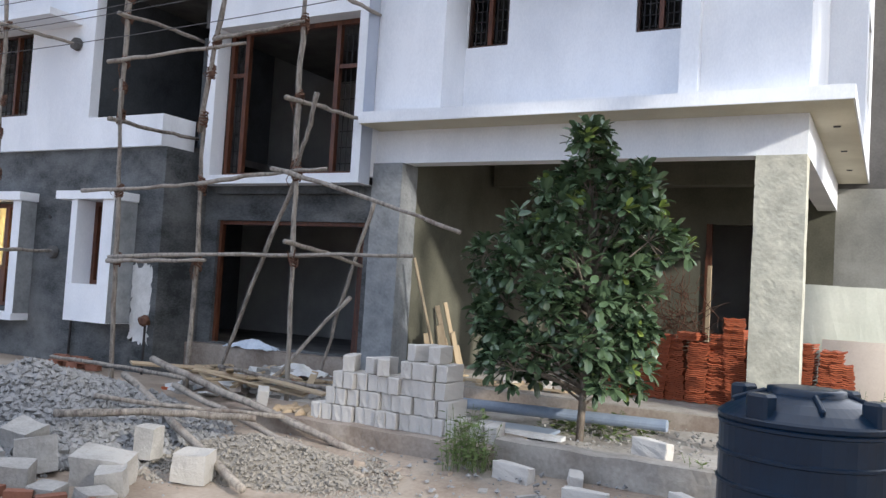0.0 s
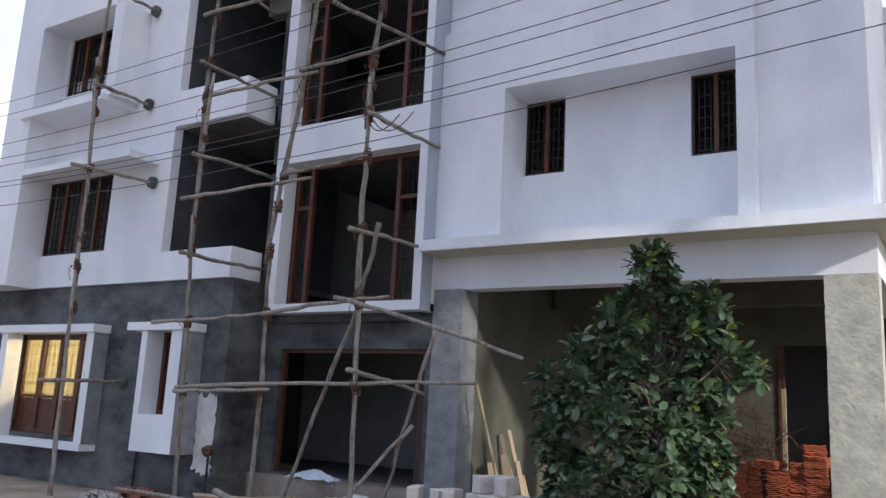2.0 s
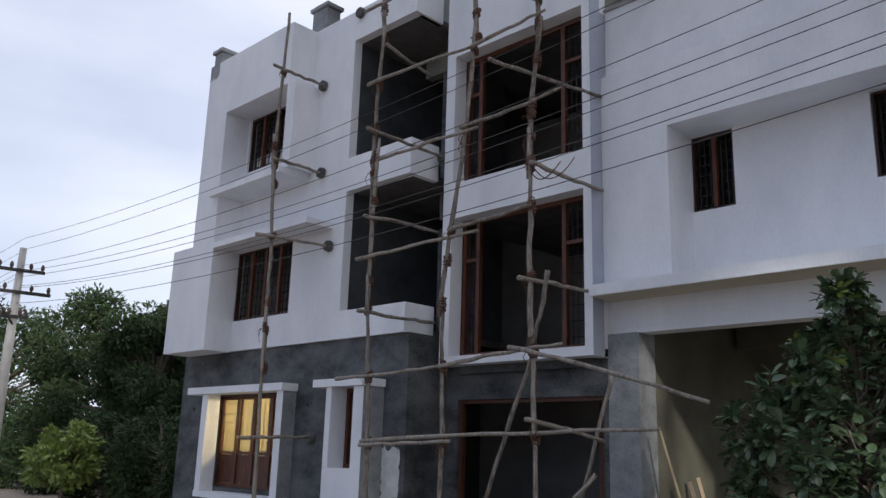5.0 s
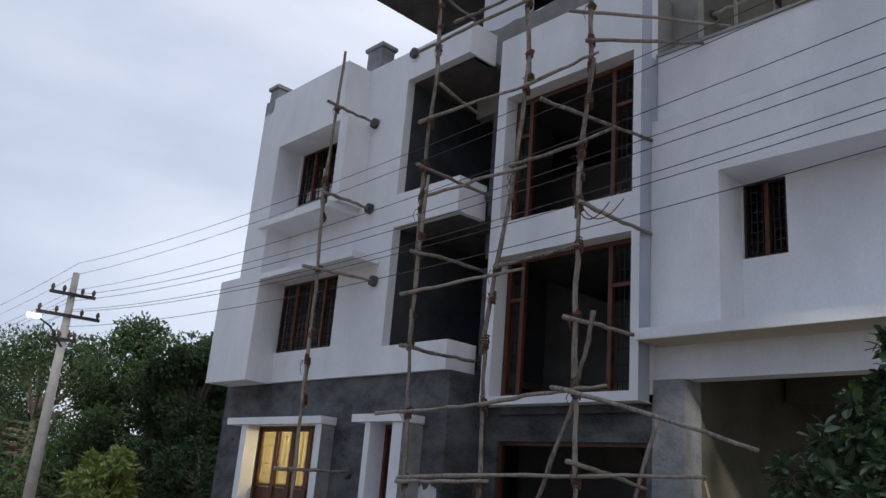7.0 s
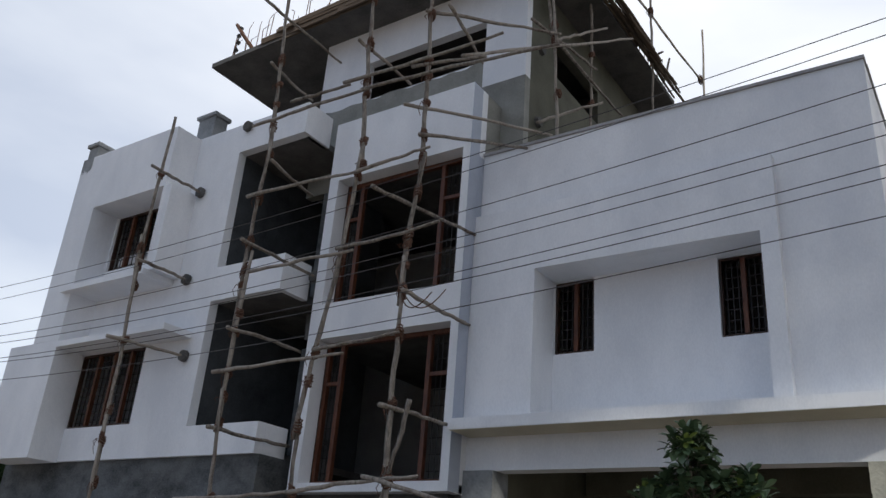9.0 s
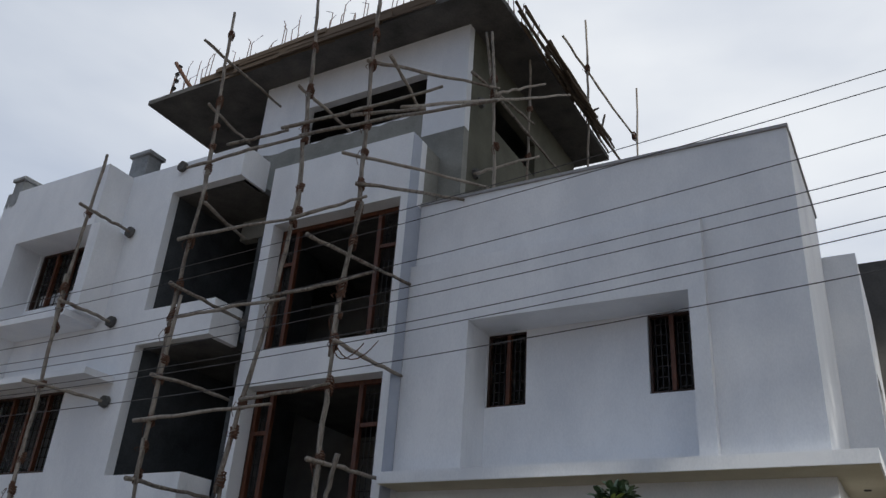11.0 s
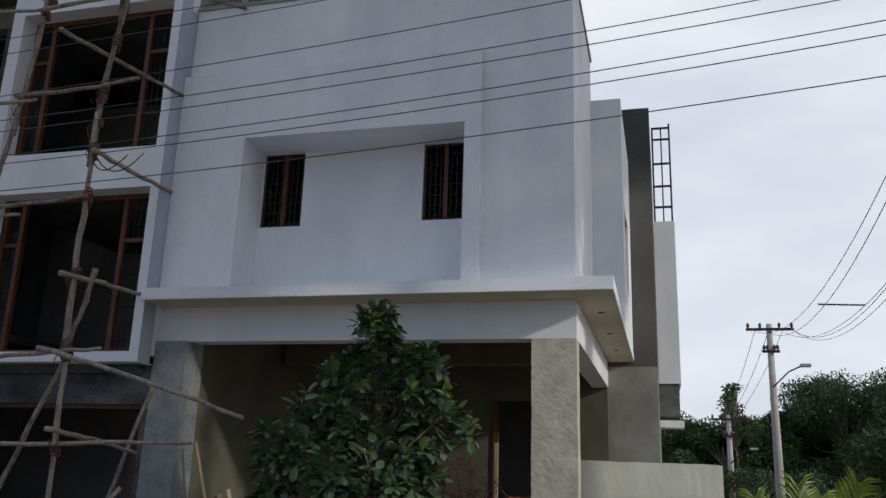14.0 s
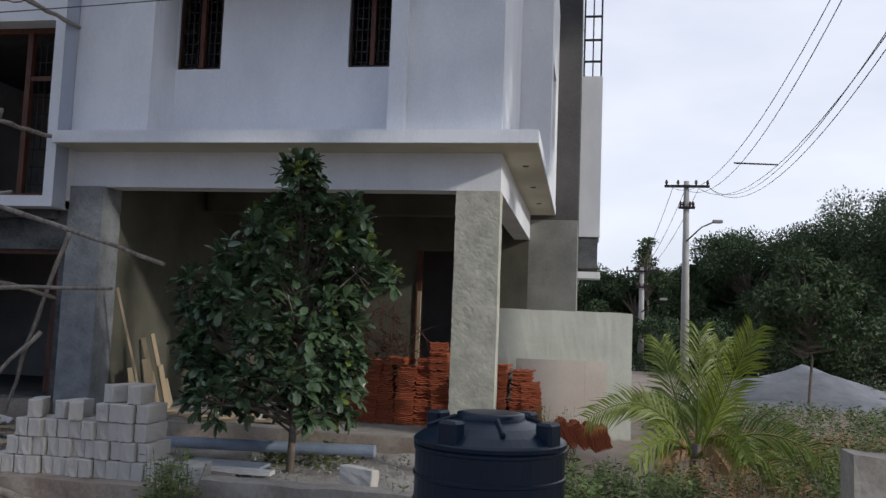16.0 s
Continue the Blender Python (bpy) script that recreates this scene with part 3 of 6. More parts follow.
# lit ground-floor window with shutters below
lit = window(-15.61, -13.13, 0.805, 2.595, 9.285, (-14.95, -14.37, -13.79), ((-15.61, -13.13, 1.47),), 16, 9, "red-brown window, warm light behind frosted upper panes", 0.10)
for i in range(4):
    a = -15.53 + i * 0.585
    part("pane", boxes((a, a + 0.54, 9.327, 9.335, 1.51, 2.52)), FROST, lit, "frosted glass pane").visible_shadow = False
    for k in range(4):
        part("shutter_board", boxes((a + k * 0.135, a + k * 0.135 + 0.131, 9.31, 9.333, 0.88, 1.435)), WOOD, lit)
lamp_data = bpy.data.lights.new("room_lamp", "POINT")
lamp_data.energy = 105.0
lamp_data.color = (1.0, 0.80, 0.44)
lamp_data.shadow_soft_size = 0.15
lamp = new("room_lamp", lamp_data)
lamp.location = (-14.4, 10.6, 2.6)
for r in ((-16.9, -12.45, 11.6, 11.7, 0.46, 3.45), (-16.94, -16.85, 9.42, 11.6, 0.46, 3.45), (-12.52, -12.42, 9.42, 11.6, 0.46, 3.45), (-16.85, -12.52, 9.42, 11.6, 3.40, 3.49)):
    part("room_wall", boxes(r), CREAM, house, "cream painted room wall")
# white surround of the lit window
for r in ((-16.28, -12.86, 8.84, 9.198, 2.62, 2.76), (-15.75, -15.55, 8.9, 9.198, 0.72, 2.617), (-13.1, -12.9, 8.9, 9.198, 0.72, 2.617), (-15.75, -12.9, 8.88, 9.198, 0.60, 0.717)):
    part("window_surround", boxes(r), WHITE, house, "white plastered window surround")
# thin grey sheets over the right side faces of both white surrounds
part("side_sheet", boxes((-12.898, -12.894, 8.905, 9.195, 0.722, 2.612)), COLUMN_GREY, house, "grey sheet on the right side of the window surround")
part("side_sheet", boxes((-10.448, -10.444, 8.755, 9.195, 0.725, 2.612)), COLUMN_GREY, house, "grey sheet on the right side of the window box")
# narrow window in its white box
for r in ((-11.75, -10.42, 8.70, 9.198, 2.62, 2.75), (-11.42, -11.28, 8.75, 9.198, 1.30, 2.617), (-10.70, -10.45, 8.75, 9.198, 1.30, 2.617), (-11.42, -10.45, 8.75, 9.198, 0.72, 1.297)):
    part("window_surround", boxes(r), WHITE, house, "white plastered box round a narrow window")
window(-11.275, -10.705, 1.295, 2.612, 9.08, (), (), 3, 5, "narrow red-brown window")
# added dark backing that stands in for the unlit opening
part("shutter", boxes((-11.275, -10.705, 9.14, 9.17, 1.295, 2.612)), WOOD_DARK, house, "dark board added behind the narrow window for its shade")
# ground-floor opening under the bay: wooden frame
for r in ((-9.615, -9.56, 10.16, 10.24, 0.5, 2.45), (-6.82, -6.765, 10.16, 10.24, 0.5, 2.45), (-9.56, -6.82, 10.16, 10.24, 2.39, 2.447)):
    part("door_frame", boxes(r), WOOD, house, "red-brown wooden door frame")
part("bay_soffit", boxes((-9.55, -6.81, 9.972, 10.098, 2.86, 2.978)), GREY, house, "grey cement bay soffit")
# side doorway of the porch
for r in ((-3.05, -2.95, 15.86, 15.96, 0.3, 3.05), (-1.65, -1.55, 15.86, 15.96, 0.3, 3.05)):
    part("door_frame", boxes(r), WOOD, house, "wooden doorway post")
part("window_board", boxes((-0.70, -0.62, 13.45, 14.75, 4.65, 6.1)), IRON, house, "dark side window pane")
# stains, skim patch and pipe holes
bm = bmesh.new()
bmesh.ops.create_grid(bm, x_segments=10, y_segments=22, size=0.5)
rnd = random.Random(5)
for v in list(bm.verts):
    if abs(v.co.x) > 0.38 or abs(v.co.y) > 0.44:
        v.co.x += rnd.uniform(-0.10, 0.06)
        v.co.y += rnd.uniform(-0.05, 0.05)
    v.co = Vector((-10.22 + v.co.x * 0.42, 9.197, 1.05 + v.co.y * 1.2))
part("skim_patch", bm, PATCH, house, "pale skim coat patch on the cement")
for x, y, z in ((-12.55, 9.08, 8.63), (-12.42, 9.08, 6.77), (-12.05, 9.08, 5.26), (-12.33, 9.16, 1.79), (-9.79, 9.75, 6.66), (-11.5, 9.08, 9.85)):
    v, f = tube_data([(x, y - 0.06, z), (x, y + 0.02, z)], [0.10, 0.11], 9, 0.12, 4)
    raw("wall_socket", v, f, SLAB, house, "dark packing round a scaffold hole")
for x, y, z in ((-6.2, 11.14, 11.14), (-6.2, 11.09, 9.54)):
    v, f = tube_data([(x - 0.01, y, z), (x + 0.07, y, z)], [0.11, 0.09], 9, 0.2, 6)
    raw("wall_socket", v, f, SLAB, house, "dark packing round a scaffold hole")
for x, z in ((-16.58, 2.35), (-12.53, 2.37)):
    v, f = tube_data([(x, 9.185, z), (x, 9.21, z)], [0.035, 0.035], 8)
    raw("wall_hole", v, f, IRON, house, "small dark hole in the cement")
v, f = tube_data([(-11.75, 9.15, -0.1), (-11.74, 9.15, 0.5), (-11.73, 9.15, 0.96)], [0.022, 0.022, 0.02], 7)
raw("conduit", v, f, IRON, house, "thin black conduit on the cement wall")
# tap pipe by the wall
v, f = tube_data([(-9.98, 9.1, -0.1), (-9.98, 9.1, 0.75), (-9.98, 9.02, 0.78)], [0.02, 0.02, 0.018], 6)
raw("standpipe", v, f, IRON, house, "dark standpipe with a wrapped tap")
bm = bmesh.new()
bmesh.ops.create_icosphere(bm, subdivisions=2, radius=0.09, matrix=Matrix.Translation((-9.98, 9.08, 0.8)))
for v in bm.verts:
    v.co += Vector((noise.noise(v.co * 20), noise.noise(v.co * 20 + Vector((9, 0, 0))), noise.noise(v.co * 20 + Vector((0, 9, 0))))) * 0.03
part("tap_wrap", bm, RUST, house, "wrapped tap")

ROOF_PLANK = material("wet dark timber", (0.035, 0.026, 0.020), (0.12, 0.09, 0.065), 0.9, 3.0, 0.4, 30, jitter=0.3)
# roof edge: steel rods, planks left on the slab, leaning timber
rnd = random.Random(11)
for i in range(60):
    x = -13.9 + i * 0.145 + rnd.uniform(-0.08, 0.08)
    h = rnd.uniform(0.45, 1.0)
    y = 9.95 + rnd.uniform(0, 0.25)
    v, f = tube_data([(x, y, 12.70), (x + rnd.uniform(-0.06, 0.06), y, 12.76 + h), (x + rnd.uniform(-0.2, 0.2), y + 0.05, 12.76 + h * 1.2)], [0.011, 0.010, 0.008], 4)
    raw("steel_rod", v, f, RUST, house)
for i in range(34):
    y = 10.3 + i * 0.17 + rnd.uniform(-0.08, 0.08)
    h = rnd.uniform(0.4, 0.9)
    v, f = tube_data([(-5.5, y, 12.70), (-5.5 + rnd.uniform(-0.06, 0.06), y + rnd.uniform(-0.15, 0.15), 12.76 + h)], [0.011, 0.008], 4)
    raw("steel_rod", v, f, RUST, house)
for i in range(20):
    x = -12.6 + rnd.uniform(0, 3.4)
    l = rnd.uniform(1.6, 3.0)
    bm = boxes((-l / 2, l / 2, -0.014, 0.014, -0.07, 0.07))
    bm.transform(pose(x + l / 2, 9.85 - 0.03 * (i % 5), 12.66 + 0.06 * (i // 5) + rnd.uniform(-0.02, 0.02), rnd.uniform(-12, 12), rnd.uniform(-0.8, 0.8), rnd.uniform(-0.6, 0.6)))
    p = part("shutter_plank", bm, ROOF_PLANK, house, "weathered dark shuttering plank at the roof edge")
for i in range(22):
    y = 10.4 + rnd.uniform(0, 3.8)
    l = rnd.uniform(1.6, 3.2)
    x = -5.33 + 0.05 * (i % 6)
    z = 12.66 + 0.06 * (i // 6)
    v, f = crooked((x, y, z), (x + rnd.uniform(-0.05, 0.05), y + l, z + rnd.uniform(-0.02, 0.06)), 0.03, 0.025, 300 + i, 0.02, 5)
    raw("edge_pole", v, f, ROOF_PLANK, house, "thin dark pole along the roof edge", smooth=True)

# ---- scaffold ----
scaffold = thing("scaffold", "lashed scaffold of crooked weathered wooden poles before the house", "scaffold", (-8, 8, 0))
scaffold_inv = Matrix.Translation((8, -8, 0))


def spole(p0, p1, r0=0.034, r1=0.028, seed=0, bend=0.03):
    v, f = crooked(p0, p1, r0, r1, seed, bend, 11)
    ob = raw("pole", [scaffold_inv @ q for q in v], f, POLE, scaffold, smooth=True)
    return ob


def pole_chain(points, r0, r1, seed):
    """A crooked pole through several points, with knots and slow wobble."""
    rnd2 = random.Random(seed)
    pts, rad = [], []
    n = len(points) - 1
    for i in range(n):
        a, b = Vector(points[i]), Vector(points[i + 1])
        steps = max(3, int((b - a).length / 0.28))
        for k in range(steps):
            w = Vector((rnd2.uniform(-1, 1), rnd2.uniform(-1, 1), 0)) * 0.010
            pts.append(a.lerp(b, k / steps) + (w if i + k else Vector()))
            s = (i + k / steps) / n
            rad.append((r0 + (r1 - r0) * s) * rnd2.uniform(0.88, 1.14))
    pts.append(Vector(points[-1]))
    rad.append(r1)
    v, f = tube_data(pts, rad, 8, 0.07, seed)
    return raw("pole", [scaffold_inv @ q for q in v], f, POLE, scaffold, smooth=True)


def lash(p, seed, r=0.043, h=0.14):
    """A lump of coir wound round a pole, with loose ends."""
    rnd2 = random.Random(seed)
    h *= rnd2.uniform(0.7, 1.5)
    lots = []
    turns, n = 5, 40
    coil = []
    for k in range(n + 1):
        an = turns * 6.283 * k / n
        rr = r * (1 + 0.22 * math.sin(math.pi * k / n)) * rnd2.uniform(0.92, 1.1)
        coil.append((p[0] + math.cos(an) * rr, p[1] + 0.02 + math.sin(an) * rr, p[2] - h / 2 + h * k / n + 0.03 * math.sin(an + seed) + rnd2.uniform(-0.008, 0.008)))
    lots.append(tube_data(coil, [0.014 * rnd2.uniform(0.7, 1.3) for _ in coil], 5, 0.2, seed))
    for k in range(rnd2.randint(1, 3)):
        dx = rnd2.uniform(-0.06, 0.06)
        l = rnd2.uniform(0.06, 0.26)
        lots.append(tube_data([(p[0] + dx, p[1] - r, p[2]), (p[0] + dx * 1.6, p[1] - r - 0.03, p[2] - l * 0.5), (p[0] + dx * 1.3 + 0.02, p[1] - r - 0.01, p[2] - l)], [0.007, 0.006, 0.004], 4))
    v, f = join(lots)
    raw("lashing", [scaffold_inv @ Vector(q) for q in v], f, ROPE, scaffold, "coir rope lashing")


UPRIGHTS = (
    ((-12.17, 8, -0.1), (-12.28, 8.02, 2.16), (-12.31, 8, 3.99)),
    ((-12.33, 8.06, 2.8), (-12.38, 8.06, 4.18), (-12.31, 8, 5.25), (-12.51, 8, 7.26)),
    ((-12.47, 8.06, 6.14), (-12.52, 8.05, 7.27), (-12.32, 8, 9.69)),
    ((-9.38, 8.05, -0.1), (-9.47, 8, 2.58), (-9.61, 8, 4.22)),
    ((-9.65, 8.06, 3.59), (-9.56, 8, 5.13), (-9.51, 8.02, 6.42)),
    ((-9.68, 8.07, 5.12), (-9.69, 8.07, 6.14), (-9.62, 8.02, 7.03), (-9.48, 8, 8.39)),
    ((-9.55, 8.06, 8.07), (-9.64, 8.05, 9.48), (-9.7, 8, 11.17), (-9.75, 8, 12.14)),
    ((-8.04, 8.1, -0.1), (-7.99, 8.08, 1.82), (-8.04, 8.05, 3.73)),
    ((-8.03, 8, 3.41), (-7.86, 8, 4.61), (-7.66, 8, 5.72), (-7.59, 8, 6.26)),
    ((-7.72, 8.06, 5.62), (-7.58, 8.05, 6.84), (-7.46, 8, 7.76)),
    ((-7.46, 8.05, 7.39), (-7.58, 8.05, 8.62), (-7.62, 8, 10.41), (-7.76, 8, 11.86)),
    ((-6.28, 7.98, -0.1), (-6.34, 8, 1.2), (-6.39, 8, 2.88)),
    ((-6.47, 8.06, 2.79), (-6.47, 8.04, 3.97), (-6.43, 8, 4.75), (-6.46, 8, 5.8)),
    ((-6.51, 8.07, 5.12), (-6.48, 8.05, 6.1), (-6.26, 8, 7.34)),
    ((-6.36, 8.06, 7.04), (-6.39, 8.04, 8.85), (-6.4, 8, 9.62), (-6.41, 8, 11.34)),
)
for i, points in enumerate(UPRIGHTS):
    pole_chain(points, 0.036, 0.027, 20 + i)
LEDGERS = (
    ((-10.14, 7.93, 2.64), (-7.85, 7.93, 2.73)),
    ((-7.96, 7.93, 2.72), (-5.89, 7.93, 2.89)),
    ((-6.71, 7.92, 2.9), (-3.8, 7.4, 2.13)),
    ((-9.49, 7.93, 1.72), (-4.65, 7.95, 1.9)),
    ((-9.48, 7.9, 1.67), (-7.67, 7.9, 1.74)),
    ((-6.41, 8.06, 2.88), (-7.75, 8.27, -0.02)),
    ((-6.29, 9.6, 2.7), (-6.72, 9.2, 0.3)),
    ((-6.45, 9.4, 1.37), (-6.95, 8.4, 0.15)),
    ((-9.82, 7.93, 4.47), (-7.28, 7.93, 4.51)),
    ((-7.83, 7.93, 4.61), (-6.37, 7.93, 4.7)),
    ((-9.4, 7.93, 6.02), (-7.32, 7.93, 6.01)),
    ((-7.65, 7.93, 6.09), (-5.88, 7.93, 6.17)),
    ((-9.77, 7.93, 7.39), (-7.38, 7.93, 7.29)),
    ((-7.48, 7.93, 7.29), (-6.14, 7.93, 7.37)),
    ((-6.08, 7.9, 3.8), (-6.35, 7.95, 2.93)),
)
for i, (a, b) in enumerate(LEDGERS):
    spole(a, b, 0.031, 0.021, 60 + i, 0.03)
PUTLOGS = (
    ((-12.08, 7.6, 8.38), (-12.55, 9.14, 8.63)),
    ((-12.03, 7.7, 6.6), (-12.42, 9.14, 6.77)),
    ((-12.21, 7.6, 5.21), (-12.05, 9.14, 5.26)),
    ((-12.08, 7.5, 1.74), (-12.33, 9.2, 1.79)),
    ((-9.55, 7.8, 3.62), (-9.88, 9.8, 3.72)),
    ((-9.45, 7.75, 5.07), (-9.91, 9.8, 5.31)),
    ((-9.44, 7.7, 6.49), (-9.79, 9.75, 6.66)),
    ((-9.47, 8.05, 8.06), (-10.01, 9.6, 8.24)),
    ((-6.65, 7.4, 6.62), (-6.64, 10, 6.97)),
    ((-6.31, 7.85, 5.24), (-6.64, 10, 5.46)),
    ((-6.29, 7.6, 3.68), (-6.71, 9.66, 3.89)),
    ((-6.25, 7.7, 2), (-6.43, 9.6, 1.8)),
)
for i, (a, b) in enumerate(PUTLOGS):
    spole(a, b, 0.032, 0.026, 90 + i, 0.02)
LASHINGS = (
    (-12.3, 8, 3.6),
    (-12.34, 8.06, 2.95),
    (-12.38, 8.06, 4.1),
    (-12.31, 8, 5.26),
    (-12.48, 8, 7),
    (-12.48, 8.06, 6.3),
    (-12.5, 8.05, 6.72),
    (-12.42, 8.02, 8.5),
    (-9.44, 8.02, 1.7),
    (-9.48, 8, 2.65),
    (-9.64, 8.06, 3.7),
    (-9.62, 8.04, 4.1),
    (-9.6, 8.03, 4.48),
    (-9.56, 8, 5.1),
    (-9.55, 8, 5.4),
    (-9.69, 8.07, 5.9),
    (-9.69, 8.07, 6.15),
    (-9.65, 8.04, 6.6),
    (-9.58, 8.01, 7.38),
    (-9.56, 8.06, 8.2),
    (-9.6, 8.05, 8.78),
    (-9.62, 8.05, 9.2),
    (-9.64, 8.05, 9.6),
    (-9.66, 8.03, 10.1),
    (-9.72, 8, 11.6),
    (-7.99, 8.08, 1.72),
    (-8.01, 8.07, 2.73),
    (-8, 8, 3.6),
    (-7.92, 8, 4.2),
    (-7.86, 8, 4.6),
    (-7.69, 8.06, 5.9),
    (-7.67, 8.06, 6.05),
    (-7.52, 8.03, 7.3),
    (-7.47, 8.05, 7.5),
    (-7.51, 8.05, 7.9),
    (-7.58, 8.05, 8.76),
    (-7.59, 8.04, 9),
    (-7.6, 8.02, 9.7),
    (-7.64, 8, 10.6),
    (-6.36, 8, 1.8),
    (-6.39, 8, 2.85),
    (-6.47, 8.06, 3),
    (-6.47, 8.04, 3.78),
    (-6.43, 8, 4.7),
    (-6.45, 8, 5.3),
    (-6.5, 8.06, 5.4),
    (-6.49, 8.06, 5.7),
    (-6.48, 8.05, 6),
    (-6.47, 8.05, 6.15),
    (-6.36, 8.02, 6.75),
    (-6.36, 8.06, 7.3),
    (-6.37, 8.05, 7.7),
    (-6.38, 8.05, 8.25),
    (-6.39, 8.04, 8.7),
    (-6.39, 8.03, 8.95),
    (-6.4, 8, 9.8),
    (-6.4, 8, 10.4),
)
for i, p in enumerate(LASHINGS):
    lash(p, 500 + i)
UPPER = (
    ((-9.96, 7.93, 8.78), (-7.23, 7.93, 8.75)),
    ((-7.57, 7.93, 8.77), (-4.17, 7.93, 8.4)),
    ((-9.13, 7.95, 9.03), (-7.84, 7.95, 8.96)),
    ((-7.99, 7.95, 9.04), (-5.06, 7.95, 8.93)),
    ((-6.66, 7.9, 8.21), (-5.51, 10.35, 8.69)),
    ((-6.33, 7.9, 7.6), (-5.83, 10.1, 8.4)),
    ((-6.42, 7.9, 9.82), (-5.47, 10.5, 10.81)),
    ((-6.11, 8.05, 9.92), (-6.19, 9.2, 9.6)),
    ((-7.74, 7.9, 9.76), (-7.8, 9.4, 9.83)),
    ((-9.75, 7.9, 10.01), (-10.07, 9.3, 10.14)),
    ((-10.27, 7.9, 11.61), (-10.16, 10, 11.48)),
    ((-6.66, 8, 8.93), (-5.35, 8, 8.66)),
    ((-5.47, 10.5, 7.63), (-5.59, 10.5, 10.76)),
    ((-5.6, 10.56, 10.44), (-5.83, 10.56, 12.26)),
    ((-5.51, 10.45, 10.58), (-5.65, 10.45, 12.12)),
    ((-5.62, 12, 7.63), (-5.56, 12, 11.57)),
    ((-5.58, 12.05, 11.35), (-5.62, 12.05, 13.45)),
    ((-5.38, 14.5, 7.63), (-5.27, 14.5, 12.96)),
    ((-5.27, 14.5, 12.66), (-5.31, 14.5, 15.57)),
    ((-4.9, 16.6, 7.63), (-4.75, 16.6, 14.85)),
    ((-5.85, 14.4, 15.22), (-4.87, 16.6, 13.45)),
    ((-5.39, 15.5, 12.85), (-5.22, 15.5, 13.46)),
    ((-5.35, 14.4, 12.76), (-4.99, 14.4, 12.85)),
    ((-5.71, 7.93, 8.75), (-5.13, 13, 12.28)),
    ((-6.1, 10.9, 9.41), (-5.39, 12.1, 10.31)),
    ((-5.51, 10.5, 10.64), (-5.49, 13.5, 10.73)),
    ((-6, 10.4, 11.28), (-5.46, 12, 11)),
    ((-5.63, 10.5, 10.71), (-5.38, 12.3, 12.15)),
)
for i, (a, b) in enumerate(UPPER):
    spole(a, b, 0.030, 0.023, 140 + i, 0.02)
for i, p in enumerate(((-5.59, 10.5, 10.7), (-5.6, 10.52, 11.1), (-5.5, 10.5, 9.6), (-5.57, 12.0, 11.4), (-5.58, 12.0, 10.3), (-5.27, 14.5, 12.8), (-5.28, 14.5, 14.1), (-4.87, 16.6, 13.45))):
    lash(p, 600 + i)
v, f = crooked((-13.7, 9.95, 13.75), (-13.0, 10.1, 12.77), 0.05, 0.05, 7, 0.01, 4)
tagged(raw("timber", v, f, RUST, smooth=True), "short reddish timber leaning on the roof slab", "timber")
lots = [tube_data([(-13.62, 9.98, 12.76), (-13.6, 9.98, 13.2), (-13.5, 9.97, 13.62)], [0.012, 0.012, 0.01], 5)]
for k in range(4):
    z = 12.95 + k * 0.2
    lots.append(tube_data([(-13.6 + 0.03 * (k % 2), 9.98, z), (-13.59 + 0.04 * (k % 2), 9.98, z + 0.06), (-13.6, 9.98, z + 0.11)], [0.025, 0.06, 0.02], 7, 0.2, k))
v, f = join(lots)
tagged(raw("knotted_rope", v, f, IRON), "dark knotted rope tied up at the roof corner", "rope")
bm = bmesh.new()
bmesh.ops.create_grid(bm, x_segments=8, y_segments=8, size=0.5)
for v in bm.verts:
    v.co = Vector((-13.0 + v.co.x * 0.9, 12.6 + 0.25 * noise.noise(Vector((v.co.x * 4, v.co.y * 4, 1))), 11.2 + v.co.y * 1.6))
t = part("tarpaulin", bm, TARP, None, smooth=True)
tagged(t, "blue tarpaulin hanging under the roof slab", "tarpaulin")
t.modifiers.new("thickness", "SOLIDIFY").thickness = 0.01
# small steel ladder frame on the side box
rack = thing("railing_frame", "thin dark steel railing frame on the side box", "railing", (0.24, 18.6, 7.29))
for r in ((-0.2, -0.16, 0, 0.04, 0, 2.3), (0.18, 0.22, 0, 0.04, 0, 2.4), (0.0, 0.03, 0, 0.03, 0, 2.3)):
    part("post", boxes(r), IRON, rack)
for k, z in enumerate((0.35, 0.85, 1.4, 2.0, 2.28)):
    part("rung", boxes((-0.19, 0.2, 0.01, 0.03, z, z + 0.05)), IRON, rack)

# ---- overhead lines ----
GLOW = bpy.data.materials.new("lit lamp cover")
GLOW.use_nodes = True
GLOW.node_tree.nodes["Principled BSDF"].inputs["Emission Color"].default_value = (1.0, 0.97, 0.9, 1)
GLOW.node_tree.nodes["Principled BSDF"].inputs["Emission Strength"].default_value = 6.0


